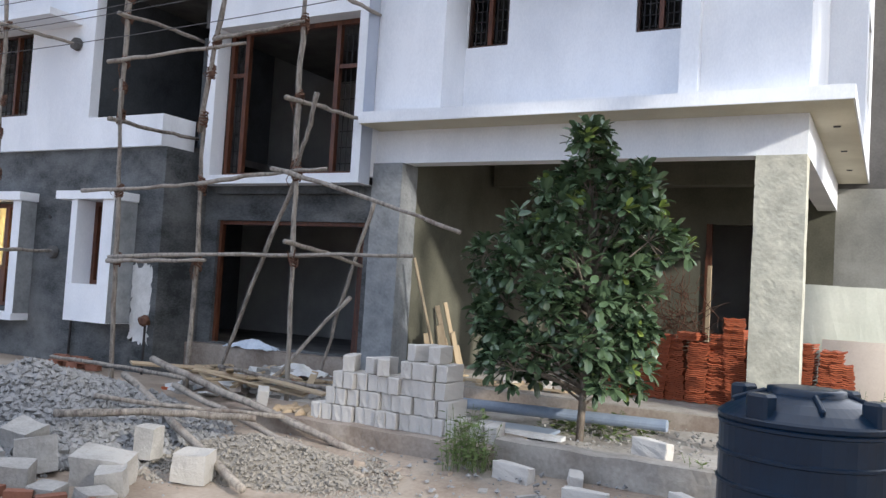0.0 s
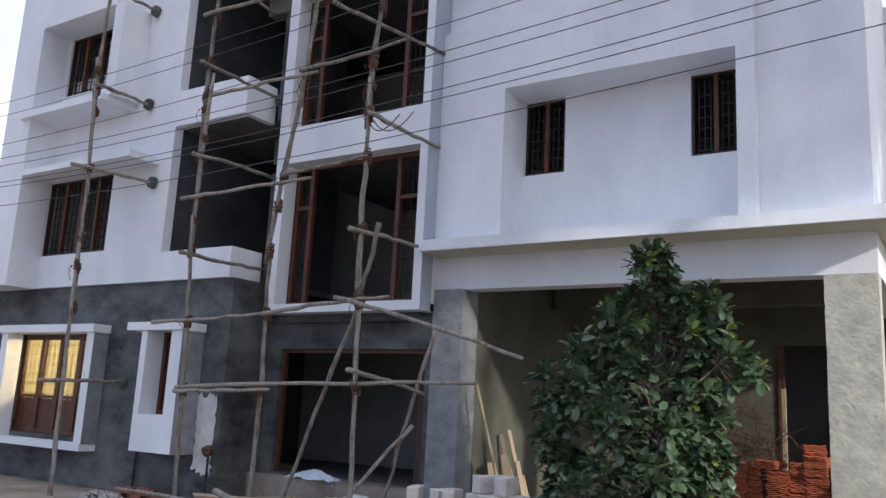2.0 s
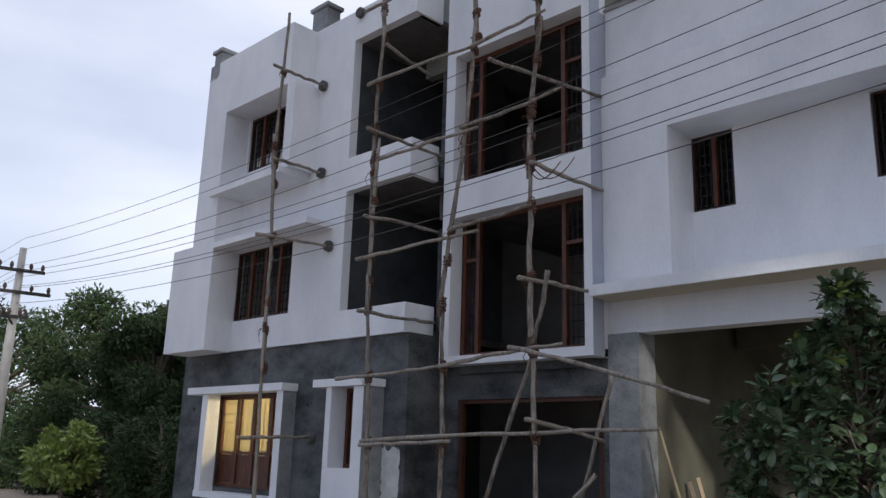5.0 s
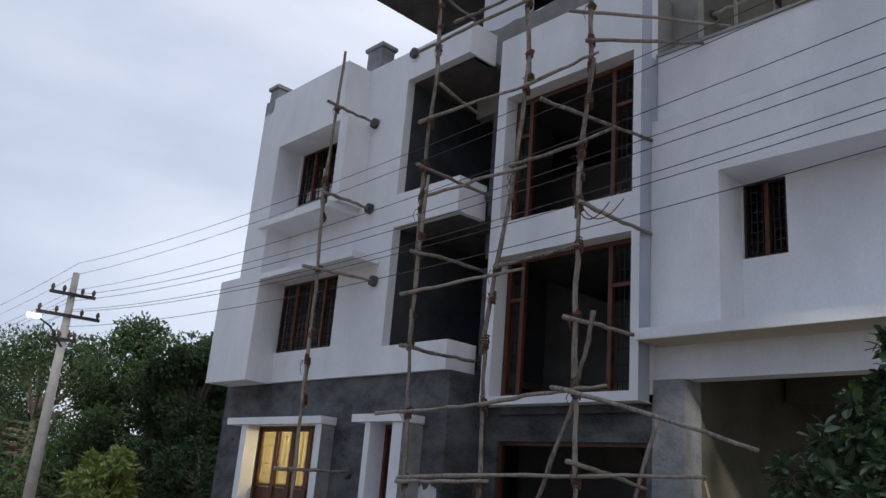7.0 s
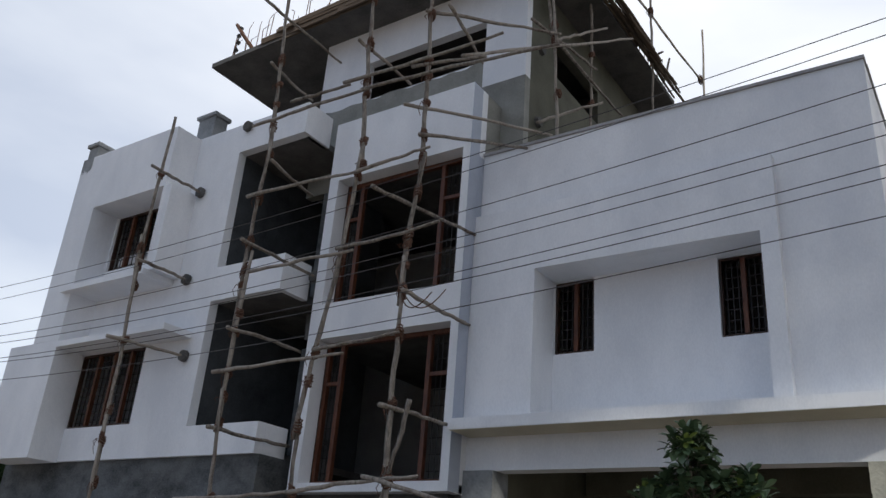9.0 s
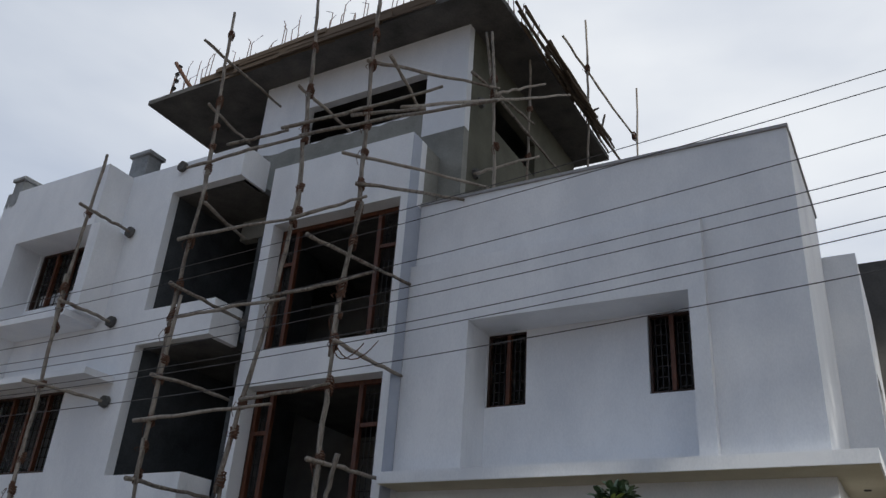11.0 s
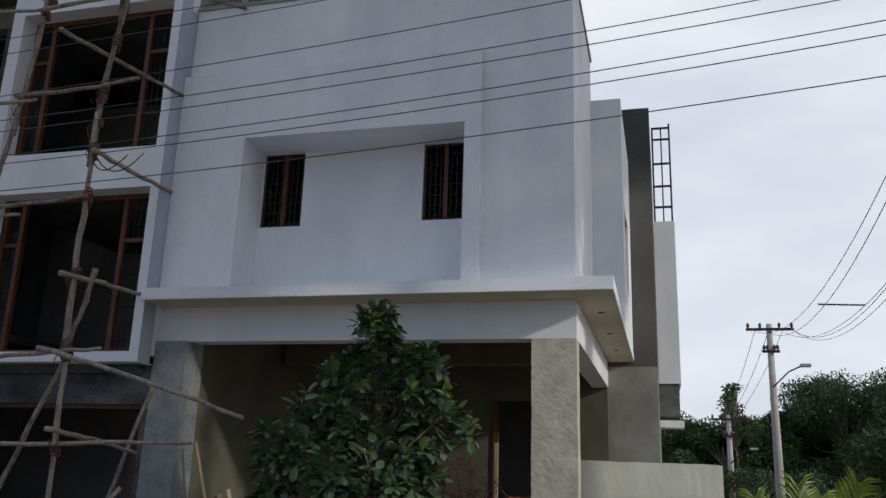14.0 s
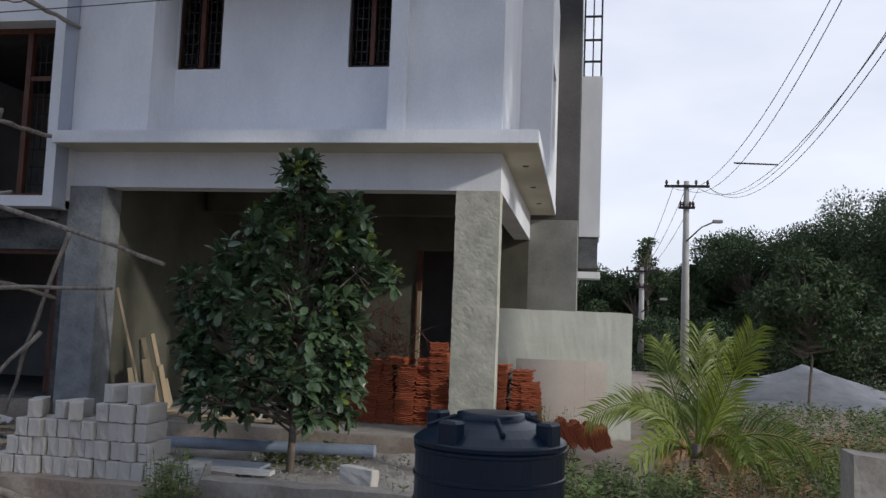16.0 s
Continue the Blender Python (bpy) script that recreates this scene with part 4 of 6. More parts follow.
def utility_pole(x, y, top, label, lamp_arm=False, turn=0, arms=None):
    p = thing("utility_pole", label, "utility pole", (x, y, 0), "utility poles")
    p.rotation_euler = (0, 0, radians(turn))
    v, f = tube_data([(0, 0, -0.3), (0, 0, top * 0.5), (0, 0, top)], [0.15, 0.12, 0.085], 10)
    raw("pole", v, f, POLE_CONC, p, smooth=True)
    for k, (z, half) in enumerate(arms or ((top - 0.18, 0.68), (top - 0.85, 0.25))):
        part("crossarm", boxes((-half, half, -0.16, -0.10, z - 0.04, z + 0.04)), IRON, p)
        for sx in (-half + 0.06, -half * 0.4, half * 0.4, half - 0.06):
            v, f = tube_data([(sx, -0.13, z + 0.04), (sx, -0.13, z + 0.1), (sx, -0.13, z + 0.16), (sx, -0.13, z + 0.2)], [0.02, 0.05, 0.04, 0.02], 8)
            raw("insulator", v, f, PORCELAIN, p, smooth=True)
    sg = -1 if lamp_arm else 1
    v, f = tube_data([(0.0, -0.1, top - 1.9), (0.4 * sg, -0.5, top - 1.5), (0.75 * sg, -0.7, top - 1.35)], [0.025, 0.022, 0.02], 6)
    raw("lamp_arm", v, f, IRON, p)
    part("lamp_head", boxes((0.68 * sg, 0.98 * sg, -0.82, -0.66, top - 1.40, top - 1.30), bevel=0.02), GLOW if lamp_arm else COPING, p, "glowing street lamp head" if lamp_arm else "pale street lamp head")
    return p


LEFT_POLE = (-21.45, 6.85)
END_POLE = (-48.0, 6.9)
FAR_POLE = (3.27, 26.6)
NEAR_POLE = (3.4, 6.8)
utility_pole(*LEFT_POLE, 6.2, "tall concrete utility pole with steel crossarms and a lit lamp", True, 80, ((5.62, 0.54), (5.08, 0.74), (4.48, 0.3)))
utility_pole(*END_POLE, 6.4, "concrete utility pole far along the lane", False, 80)
utility_pole(*FAR_POLE, 6.35, "concrete utility pole with a steel crossarm before dark trees")
utility_pole(*NEAR_POLE, 6.9, "concrete utility pole beside the lane")
utility_pole(2.6, 36.0, 4.3, "distant short utility pole before dark trees")


def wire(p, q, sag, r=0.0062, n=26, group="overhead wires before the house"):
    a, b = Vector(p), Vector(q)
    pts = [a.lerp(b, i / n) - Vector((0, 0, sag * 4 * (i / n) * (1 - i / n))) for i in range(n + 1)]
    v, f = tube_data(pts, [r] * (n + 1), 4)
    tagged(raw("overhead_wire", v, f, WIRE), "thin dark overhead wire strung between utility poles", "wire", group)


for za, zb, dy, sag in ((6.46, 6.93, 0.0, 0.567), (6.19, 6.80, 0.06, 0.529), (5.75, 6.31, 0.0, 0.617), (5.64, 5.97, 0.06, 0.632), (5.48, 5.79, 0.0, 0.625), (5.26, 5.56, 0.05, 0.657), (5.21, 5.42, 0.04, 0.654), (4.82, 5.02, 0.0, 0.58)):
    wire((LEFT_POLE[0], LEFT_POLE[1] + dy, za), (NEAR_POLE[0], NEAR_POLE[1] + dy, zb), sag)
    wire((LEFT_POLE[0], LEFT_POLE[1] + dy, za), (END_POLE[0], END_POLE[1] + dy, za - 0.1), 0.5)
for dx, xn, zb, sag in ((-0.55, 3.2, 7.0, 1.5), (-0.2, 3.0, 6.35, 1.4), (0.25, 3.65, 6.1, 1.4), (0.6, 3.4, 5.8, 1.3), (0.6, 3.46, 5.7, 1.36)):
    wire((FAR_POLE[0] + dx, FAR_POLE[1] - 0.13, 6.2), (xn, NEAR_POLE[1] - 0.13, zb), sag, 0.0062, group="overhead wires along the lane")
for dx in (-0.4, 0.0, 0.4):
    wire((FAR_POLE[0] + dx, FAR_POLE[1], 6.2), (2.6 + dx * 0.6, 36.0, 4.2), 0.3, 0.008, 14, "overhead wires along the lane")

v, f = tube_data([(2.92, 16.3, 4.9), (3.72, 16.3, 4.87)], [0.016, 0.016], 6)
tagged(raw("wire_spacer", v, f, WIRE), "thin dark spacer rod tied across the overhead wires", "spacer")

# slack strings tied to the scaffold and a creeper on a stick
for i, (a, m, b2) in enumerate((((-6.4, 7.95, 5.3), (-6.15, 8.0, 4.75), (-5.95, 8.3, 5.35)), ((-6.4, 7.95, 5.2), (-6.3, 8.0, 4.85), (-6.1, 8.2, 5.3)), ((-6.36, 7.9, 1.9), (-6.30, 7.9, 1.62), (-6.26, 7.92, 1.92)))):
    pts = [Vector(a) * (1 - s) ** 2 + Vector(m) * 2 * s * (1 - s) + Vector(b2) * s * s for s in [k / 8 for k in range(9)]]
    v, f = tube_data([scaffold_inv @ q for q in pts], [0.008] * 9, 4)
    raw("string", v, f, ROPE, scaffold, "slack hanging string")
creeper = thing("creeper", "thin creeper climbing a stick beside the lane", "plant", (3.12, 9.0, 0.0))
v, f = crooked((0, 0, -0.1), (0.04, 0, 1.75), 0.014, 0.01, 77, 0.02, 6)
raw("stick", v, f, BARK, creeper)


# ---- front tree ----
def leaf_shape(length, width, fold=0.25, droop=0.15):
    """Eight-sided leaf with a fold along the midrib, stalk at the origin, along +x."""
    xs = (0.0, 0.22, 0.52, 0.82, 1.0)
    ws = (0.0, 0.26, 0.46, 0.44, 0.0)
    v, f = [], []
    for x, w in zip(xs, ws):
        z = -droop * x * x * length
        v.append((x * length, 0, z))
        if w:
            v.append((x * length, w * width, z + fold * w * width))
            v.append((x * length, -w * width, z + fold * w * width))
    # 0 | 1 2 3 | 4 5 6 | 7 8 9 | 10
    f = [(0, 1, 2), (0, 3, 1), (1, 4, 5, 2), (1, 3, 6, 4), (4, 7, 8, 5), (4, 6, 9, 7), (7, 10, 8), (7, 9, 10)]
    return np.array(v), f


def leaves_mesh(name, places, shape, mat, parent, label="", kind=""):
    """Leaves at (x, y, z, dirx, diry, dirz, roll, size), all in one mesh."""
    base, faces = shape
    P = np.array(places)
    d = P[:, 3:6] / np.linalg.norm(P[:, 3:6], axis=1, keepdims=True)
    up = np.tile((0.0, 0.0, 1.0), (len(P), 1))
    s = np.cross(up, d)
    n = np.linalg.norm(s, axis=1, keepdims=True)
    s = np.where(n < 1e-3, (0, 1, 0), s / np.maximum(n, 1e-3))
    u = np.cross(d, s)
    c, q = np.cos(P[:, 6:7]), np.sin(P[:, 6:7])
    s2, u2 = c * s + q * u, c * u - q * s
    V = P[:, None, :3] + P[:, None, 7:8] * (base[None, :, 0:1] * d[:, None] + base[None, :, 1:2] * s2[:, None] + base[None, :, 2:3] * u2[:, None])
    k = len(base)
    allf = [tuple(i * k + j for j in fc) for i in range(len(P)) for fc in faces]
    ob = raw(name, V.reshape(-1, 3), allf, mat, parent, label)
    if kind:
        ob["kind"] = kind
    return ob


def front_tree():
    """A young tree whose leaves stand in whorls at the twig ends, in loose clumps with gaps."""
    rnd = random.Random(21)
    t = thing("tree", "young evergreen tree with large glossy dark oval leaves", "tree", (-2.78, 8.35, 0.05))
    lots = [tube_data([(0, 0, -0.1), (0.02, 0, 0.5), (-0.02, 0.02, 1.2), (0.04, 0, 2.2), (0.08, 0, 3.2)], [0.045, 0.038, 0.034, 0.026, 0.008], 8, 0.06, 2)]
    # clumps at the outline: sideways, height, size
    clumps = [(-0.95, 1.9, 0.24), (-0.70, 2.28, 0.22), (-1.02, 1.55, 0.22), (-0.93, 0.98, 0.24), (-0.85, 1.28, 0.25), (0.93, 2.05, 0.20), (0.76, 2.2, 0.22), (0.60, 2.48, 0.24), (0.58, 2.70, 0.2),
              (0.12, 2.92, 0.24), (0.14, 3.1, 0.2), (-0.28, 2.5, 0.25), (0.62, 1.5, 0.24), (0.64, 1.12, 0.25), (0.55, 0.8, 0.25), (-0.35, 0.82, 0.25), (0.25, 0.68, 0.2), (-0.7, 0.75, 0.18)]
    clumps += [(-0.55, 0.62, 0.16), (0.0, 0.6, 0.16), (0.42, 0.58, 0.15)]
    spots = [(Vector((x - 0.09, rnd.uniform(-0.35, 0.35), z)), r) for x, z, r in clumps]
    for i in range(50):
        z = 0.68 + 2.15 * ((i + rnd.random()) / 50) ** 1.1
        an = i * 2.4 + rnd.uniform(-0.4, 0.4)
        reach = (0.86 if z < 2.1 else 0.86 - (z - 2.1) * 0.95) * rnd.uniform(0.5, 0.95)
        spots.append((Vector((math.cos(an) * reach - 0.24 + 0.16 * (z - 0.9), math.sin(an) * reach, z)), rnd.uniform(0.18, 0.27)))
    dark, young = [], []
    for c, r in spots:
        start = Vector((0.02, 0, max(0.4, c.z * 0.7)))
        lots.append(tube_data([start, start.lerp(c, 0.55) + Vector((0, 0, 0.05)), c], [0.017, 0.011, 0.006], 5))
        out = Vector((c.x, c.y, 0.25)).normalized()
        for k in range(rnd.randint(8, 11)):
            d = Vector((rnd.gauss(0, 1), rnd.gauss(0, 1), rnd.gauss(0.25, 0.9))).normalized() + out * 0.7
            axis = (d + Vector((0, 0, 0.45))).normalized()
            p = c + d.normalized() * r * rnd.uniform(0.45, 1.0)
            lots.append(tube_data([c, p], [0.005, 0.003], 4))
            side = axis.orthogonal().normalized()
            other = axis.cross(side)
            k0 = rnd.uniform(0, 6.28)
            # bright leaves: young growth, and sunlight painted towards the right and top
            bright_whorl = rnd.random() < (0.16 if c.x > 0.1 or c.z > 2.2 else 0.06)
            n = rnd.randint(7, 9)
            for j in range(n):
                a2 = k0 + j * 2.4
                open_out = 0.45 + 0.85 * (1 - j / n) + rnd.uniform(-0.15, 0.15)
                way = axis * math.cos(open_out) + (side * math.cos(a2) + other * math.sin(a2)) * math.sin(open_out)
                way.z -= 0.12 * (1 - j / n)
                (young if bright_whorl and j > 2 else dark).append((*p, *way, rnd.gauss(0, 0.35), rnd.uniform(0.75, 1.25)))
    for k in range(46):
        z = 2.9 + 0.42 * rnd.random()
        an = rnd.uniform(0, 6.28)
        dark.append((0.08, 0, z, math.cos(an), math.sin(an), rnd.uniform(0.2, 1.1), 0, rnd.uniform(0.8, 1.15)))
    for k in range(700):
        z = rnd.uniform(0.75, 2.6)
        an, q = rnd.uniform(0, 6.28), 0.6 * math.sqrt(rnd.random())
        dark.append((math.cos(an) * q, math.sin(an) * q, z, rnd.gauss(0, 1), rnd.gauss(0, 1), rnd.gauss(0, 0.5), rnd.gauss(0, 0.6), rnd.uniform(0.8, 1.2)))
    v, f = join(lots)
    raw("trunk", v, f, BARK, t, "thin pale trunk with limbs", smooth=True)
    leaves_mesh("crown", dark, leaf_shape(0.155, 0.074, 0.2, 0.22), LEAF, t, "crown of glossy dark green leaves in whorls")
    leaves_mesh("young_leaves", young, leaf_shape(0.12, 0.062, 0.2, 0.12), BRIGHT_LEAF, t, "bright yellow-green leaves, young growth and painted sunlight")


front_tree()
rnd = random.Random(6)
leaves_mesh("leaf_mass", [(rnd.uniform(-0.05, 0.08), rnd.uniform(-0.05, 0.05), 0.2 + 1.55 * k / 90, math.cos(k * 2.4), math.sin(k * 2.4), 0.2, 0, rnd.uniform(0.4, 0.7)) for k in range(90)], leaf_shape(0.13, 0.09), WEED, creeper, kind="stuff")


# ---- far trees ----
def far_tree(x, y, height, spread, seed, mat, label, base=0.0, leaf=0.42, count=5200, group="", trunk=0.035, low=0.18):
    rnd = np.random.RandomState(seed)
    r2 = random.Random(seed)
    t = thing("tree", label, "tree", (x, y, base), group)
    lots = [tube_data([(0, 0, -0.3), (0.1, 0, height * 0.3), (0, 0.1, height * 0.7)], [trunk * height, 0.8 * trunk * height, 0.3 * trunk * height], 8, 0.08, seed)]
    clumps = []
    for i in range(46):
        an, el = r2.uniform(0, 6.28), r2.uniform(low, 1.0)
        rr = spread * math.sqrt(max(0.06, 1 - ((el - 0.5) / 0.56) ** 2)) * r2.uniform(0.45, 1.0)
        c = (math.cos(an) * rr, math.sin(an) * rr, height * el * 0.93)
        clumps.append((c, spread * r2.uniform(0.2, 0.38)))
        lots.append(tube_data([(0, 0, height * min(el, 0.65) * 0.75), (c[0] * 0.5, c[1] * 0.5, c[2] * 0.85), c], [0.012 * height, 0.008 * height, 0.003 * height], 5))
    per = count // len(clumps)
    P = []
    for c, r in clumps:
        d = rnd.normal(size=(per, 3))
        d /= np.linalg.norm(d, axis=1, keepdims=True)
        rad = r * (0.12 + 0.8 * rnd.rand(per, 1) ** 0.5)
        pos = np.array(c) + d * rad * (1, 1, 0.72)
        out = d + rnd.normal(size=(per, 3)) * 0.6
        P.append(np.hstack([pos, out, rnd.normal(size=(per, 1)) * 1.0, 0.6 + 0.8 * rnd.rand(per, 1)]))
    v, f = join(lots)
    raw("trunk", v, f, BARK, t)
    leaves_mesh("crown", np.vstack(P), (np.array([(0, 0, 0), (0.5 * leaf, 0.24 * leaf, 0.05 * leaf), (leaf, 0, -0.08 * leaf), (0.5 * leaf, -0.24 * leaf, 0.05 * leaf)]), [(0, 1, 2, 3)]), mat, t)


for i, (x, y, h, s) in enumerate(((3.0, 47, 5.0, 3.2), (6.1, 49, 5.4, 2.8), (0.2, 50, 5.4, 3.2), (9.4, 49, 7.2, 3.8), (13.0, 46, 7.3, 4.0), (17.2, 45, 9.7, 4.8), (22, 47, 11, 6), (12, 58, 8.4, 5), (7, 60, 5.6, 4), (2, 60, 5.2, 4.5), (18, 56, 10.6, 6), (11, 53, 7.3, 4.2), (15.2, 51, 8.6, 4.4), (8.0, 54, 5.6, 3.6))):
    far_tree(x, y, h, s, 40 + i, LEAF_FAR, "dense dark green tree in the distant woods", 0, 0.17, 32000, "trees beyond the heap", low=0.06)
far_tree(3.55, 46, 7.0, 0.75, 71, LEAF_FAR, "thin ragged tree rising over the woods", 0, 0.2, 1100, "trees beyond the heap", trunk=0.012, low=0.62)
far_tree(5.3, 20.5, 3.7, 1.35, 72, LEAF_FAR, "slim sapling beside the grey heap", 0, 0.13, 9000, trunk=0.010, low=0.42)
for i, (x, y, h, s) in enumerate(((-33, 14.5, 7.3, 3.4), (-39, 12, 7.0, 4.2), (-28.6, 14.2, 6.7, 2.7), (-31, 16.5, 7.3, 3.2), (-25.6, 15.4, 5.5, 2.5), (-45, 20, 7.6, 5), (-36, 20, 7.6, 5), (-50, 12, 7.4, 5), (-23.2, 17.0, 4.2, 2.2))):
    far_tree(x, y, h, s, 80 + i, LEAF_LEFT, "feathery dark green tree beside the lane", 0, 0.17, 30000, "trees beside the lane", low=0.02)
for i, (x, y) in enumerate(((-25, 12.5), (-27.5, 11), (-23.5, 14), (-31, 10), (-21, 15))):
    far_tree(x, y, 1.7, 1.3, 110 + i, LEAF_LEFT, "low dark bush beside the lane", 0, 0.16, 4000, "bushes beside the lane", low=0.0)
# unseen trees, added only to keep the low sun off the upper walls
for i, (x, y, h, s, low) in enumerate(((11.5, 6.4, 22, 4.2, 0.49), (13, 0.0, 23, 3.9, 0.61), (15, -4.8, 24, 4.8, 0.48))):
    far_tree(x, y, h, s, 140 + i, LEAF_FAR, "unseen tall tree added to shade the upper walls", 0, 0.55, 14000, "trees across the lane", low=low)
# added dark bushes stand in for the shade under the woods
for i, (x, y, h) in enumerate(((7.4, 31, 2.0), (9.6, 30, 2.4), (11.8, 31, 2.6), (14.0, 32, 3.0), (5.4, 34, 2.0), (16.2, 33, 3.2), (3.4, 36, 2.0))):
    far_tree(x, y, h, 1.9, 160 + i, LEAF_FAR, "bush added for the dark shade below the distant trees", 0, 0.14, 9000, "undergrowth beyond the heap", low=0.0)
for i, (x, y, h) in enumerate(((-21.6, 11.2, 2.6), (-19.6, 11.8, 2.4), (-23.6, 10.6, 2.4), (-18.3, 13.0, 2.2))):
    far_tree(x, y, h, 1.4, 175 + i, LEAF_LEFT, "low dark bush beside the lane", 0, 0.13, 8000, "bushes beside the lane", low=0.0)
for i, (x, y, h) in enumerate(((-22.6, 9.0, 2.1), (-23.6, 9.4, 1.8))):
    far_tree(x, y, h, 0.85, 95 + i, BRIGHT_LEAF, "light green roadside shrub", 0, 0.16, 3600, "light shrubs beside the lane", low=0.3)

# ---- heap of quarry dust, palm, weeds ----
def heap(name, x, y, rx, ry, h, mat, label, seed, n=40, kind=""):
    verts, faces = [], []
    for j in range(n + 1):
        for i in range(n + 1):
            u, w = i / n * 2 - 1, j / n * 2 - 1
            d = math.hypot(u, w)
            z = h * max(0.0, 1 - d) ** 1.1 + (0.08 * h * noise.noise((u * 3 + seed, w * 3, 0)) + 0.03 * h * noise.noise((u * 9, w * 9, seed))) * max(0, 1 - d * d) - 0.05
            verts.append((x + u * rx, y + w * ry, z + ground_height(x + u * rx, y + w * ry)))
    m = n + 1
    faces = [(j * m + i, j * m + i + 1, (j + 1) * m + i + 1, (j + 1) * m + i) for j in range(n) for i in range(n)]
    return tagged(raw(name, verts, faces, mat, smooth=True), label, "heap", kind=kind)


heap("dust_mound", 5.7, 22.6, 3.2, 2.6, 1.0, SAND, "cone-shaped heap of grey quarry dust", 2)
heap("dust_mound", 8.6, 22.0, 3.6, 2.6, 0.35, SAND, "low spread of grey quarry dust", 6)


def palm():
    rnd = random.Random(8)
    t = thing("palm", "young palm with stiff yellow-green fronds, lower ones dry", "palm", (1.36, 9.3, 0.0))
    v, f = tube_data([(0, 0, -0.1), (0, 0, 0.2), (0.02, 0, 0.5)], [0.10, 0.085, 0.05], 8, 0.15)
    raw("trunk", v, f, BARK, t, "brown fibrous stump of leaf bases")
    # bend and tip of each frond, width of its leaflets, dryness
    fronds = (((0.02, 0.0, 0.9), (0.06, 0.2, 1.70), 0.46, 0), ((0.25, -0.1, 1.0), (0.60, -0.25, 1.72), 0.46, 0), ((-0.22, 0.1, 1.0), (-0.40, 0.3, 1.55), 0.44, 0), ((0.12, 0.15, 0.95), (0.32, 0.3, 1.58), 0.42, 0),
              ((-0.45, -0.2, 1.25), (-1.28, -0.3, 0.72), 0.40, 0), ((0.62, -0.15, 1.0), (1.45, -0.35, 0.35), 0.42, 0), ((-0.35, -0.4, 0.85), (-0.78, -0.9, 0.35), 0.38, 0),
              ((0.3, 0.45, 1.1), (0.75, 1.0, 0.9), 0.40, 0), ((-0.3, 0.5, 1.1), (-0.6, 1.1, 0.85), 0.38, 0), ((0.2, -0.55, 0.95), (0.35, -1.15, 0.5), 0.36, 0), ((0.4, -0.4, 0.75), (0.95, -0.7, 0.2), 0.34, 0),
              ((0.12, -0.25, 0.75), (0.35, -0.5, 0.25), 0.22, 1), ((0.3, 0.1, 0.7), (0.6, 0.1, 0.2), 0.24, 1), ((-0.2, -0.2, 0.7), (-0.5, -0.4, 0.12), 0.24, 1))
    for i, (bend, tip, wide, dry) in enumerate(fronds):
        wide *= 0.86
        tip = (tip[0] * 0.9, tip[1], tip[2])
        b0, b1, b2 = Vector((0, 0, 0.3)), Vector(bend), Vector(tip)
        pts = [b0 * (1 - s) ** 2 + b1 * 2 * s * (1 - s) + b2 * s * s for s in [k / 12 for k in range(13)]]
        lots = [tube_data(pts, [0.020 * (1 - 0.85 * k / 12) for k in range(13)], 5)]
        n = 36
        across = (b2 - b0).cross(Vector((0.2, -1.0, 0.25))).normalized()
        for k in range(n):
            s = 0.22 + 0.78 * k / n
            j = min(int(s * 12), 11)
            p = pts[j].lerp(pts[j + 1], s * 12 - j)
            ahead = (pts[j + 1] - pts[j]).normalized()
            side = (across - ahead * across.dot(ahead)).normalized()
            lift = ahead.cross(side)
            ln = wide * (0.35 + 0.65 * math.sin(math.pi * min(0.15 + 0.75 * s, 1.0))) * rnd.uniform(0.88, 1.05)
            for sg in (-1, 1):
                out = (side * sg * 0.72 + ahead * 0.85 + lift * 0.3 * rnd.uniform(-1, 1)).normalized()
                end = p + out * ln * 1.12 + Vector((0, 0, -(0.16 + 0.5 * dry + rnd.uniform(-0.08, 0.12)) * ln))
                m = p + out * ln * 0.5 + Vector((0, 0, 0.02))
                w = ahead * 0.014
                lots.append(([p - w * 0.5, p + w * 0.5, m + w, end, m - w], [(0, 1, 2, 4), (4, 2, 3)]))
        v, f = join(lots)
        raw("frond", v, f, DRY if dry else PALM, t, "dry brown frond" if dry else "")


palm()


def weeds(x0, x1, y0, y1, count, height, mat, label, seed, size=0.09):
    rnd = random.Random(seed)
    places, lots = [], []
    for i in range(count):
        x, y = rnd.uniform(x0, x1), rnd.uniform(y0, y1)
        h = height * rnd.uniform(0.4, 1.1)
        z = ground_height(x, y)
        tip = Vector((x + rnd.gauss(0, 0.08), y + rnd.gauss(0, 0.08), z + h))
        base = Vector((x, y, z - 0.02))
        lots.append(tube_data([base, tip], [0.004, 0.002], 3))
        for k in range(10):
            s = 0.2 + 0.8 * k / 10
            p = base.lerp(tip, s)
            an = k * 2.4 + i
            places.append((*p, math.cos(an), math.sin(an), rnd.uniform(-0.1, 0.7), rnd.gauss(0, 0.4), rnd.uniform(0.6, 1.2)))
    ob = leaves_mesh("weeds", places, (np.array([(0, 0, 0), (0.5 * size, 0.2 * size, 0.0), (size, 0, -0.1 * size), (0.5 * size, -0.2 * size, 0.0)]), [(0, 1, 2, 3)]), mat, None)
    tagged(ob, label, "weeds", kind="stuff")
    v, f = join(lots)
    tagged(raw("weed_stems", v, f, mat), "thin stems of roadside weeds", "weeds", kind="stuff")


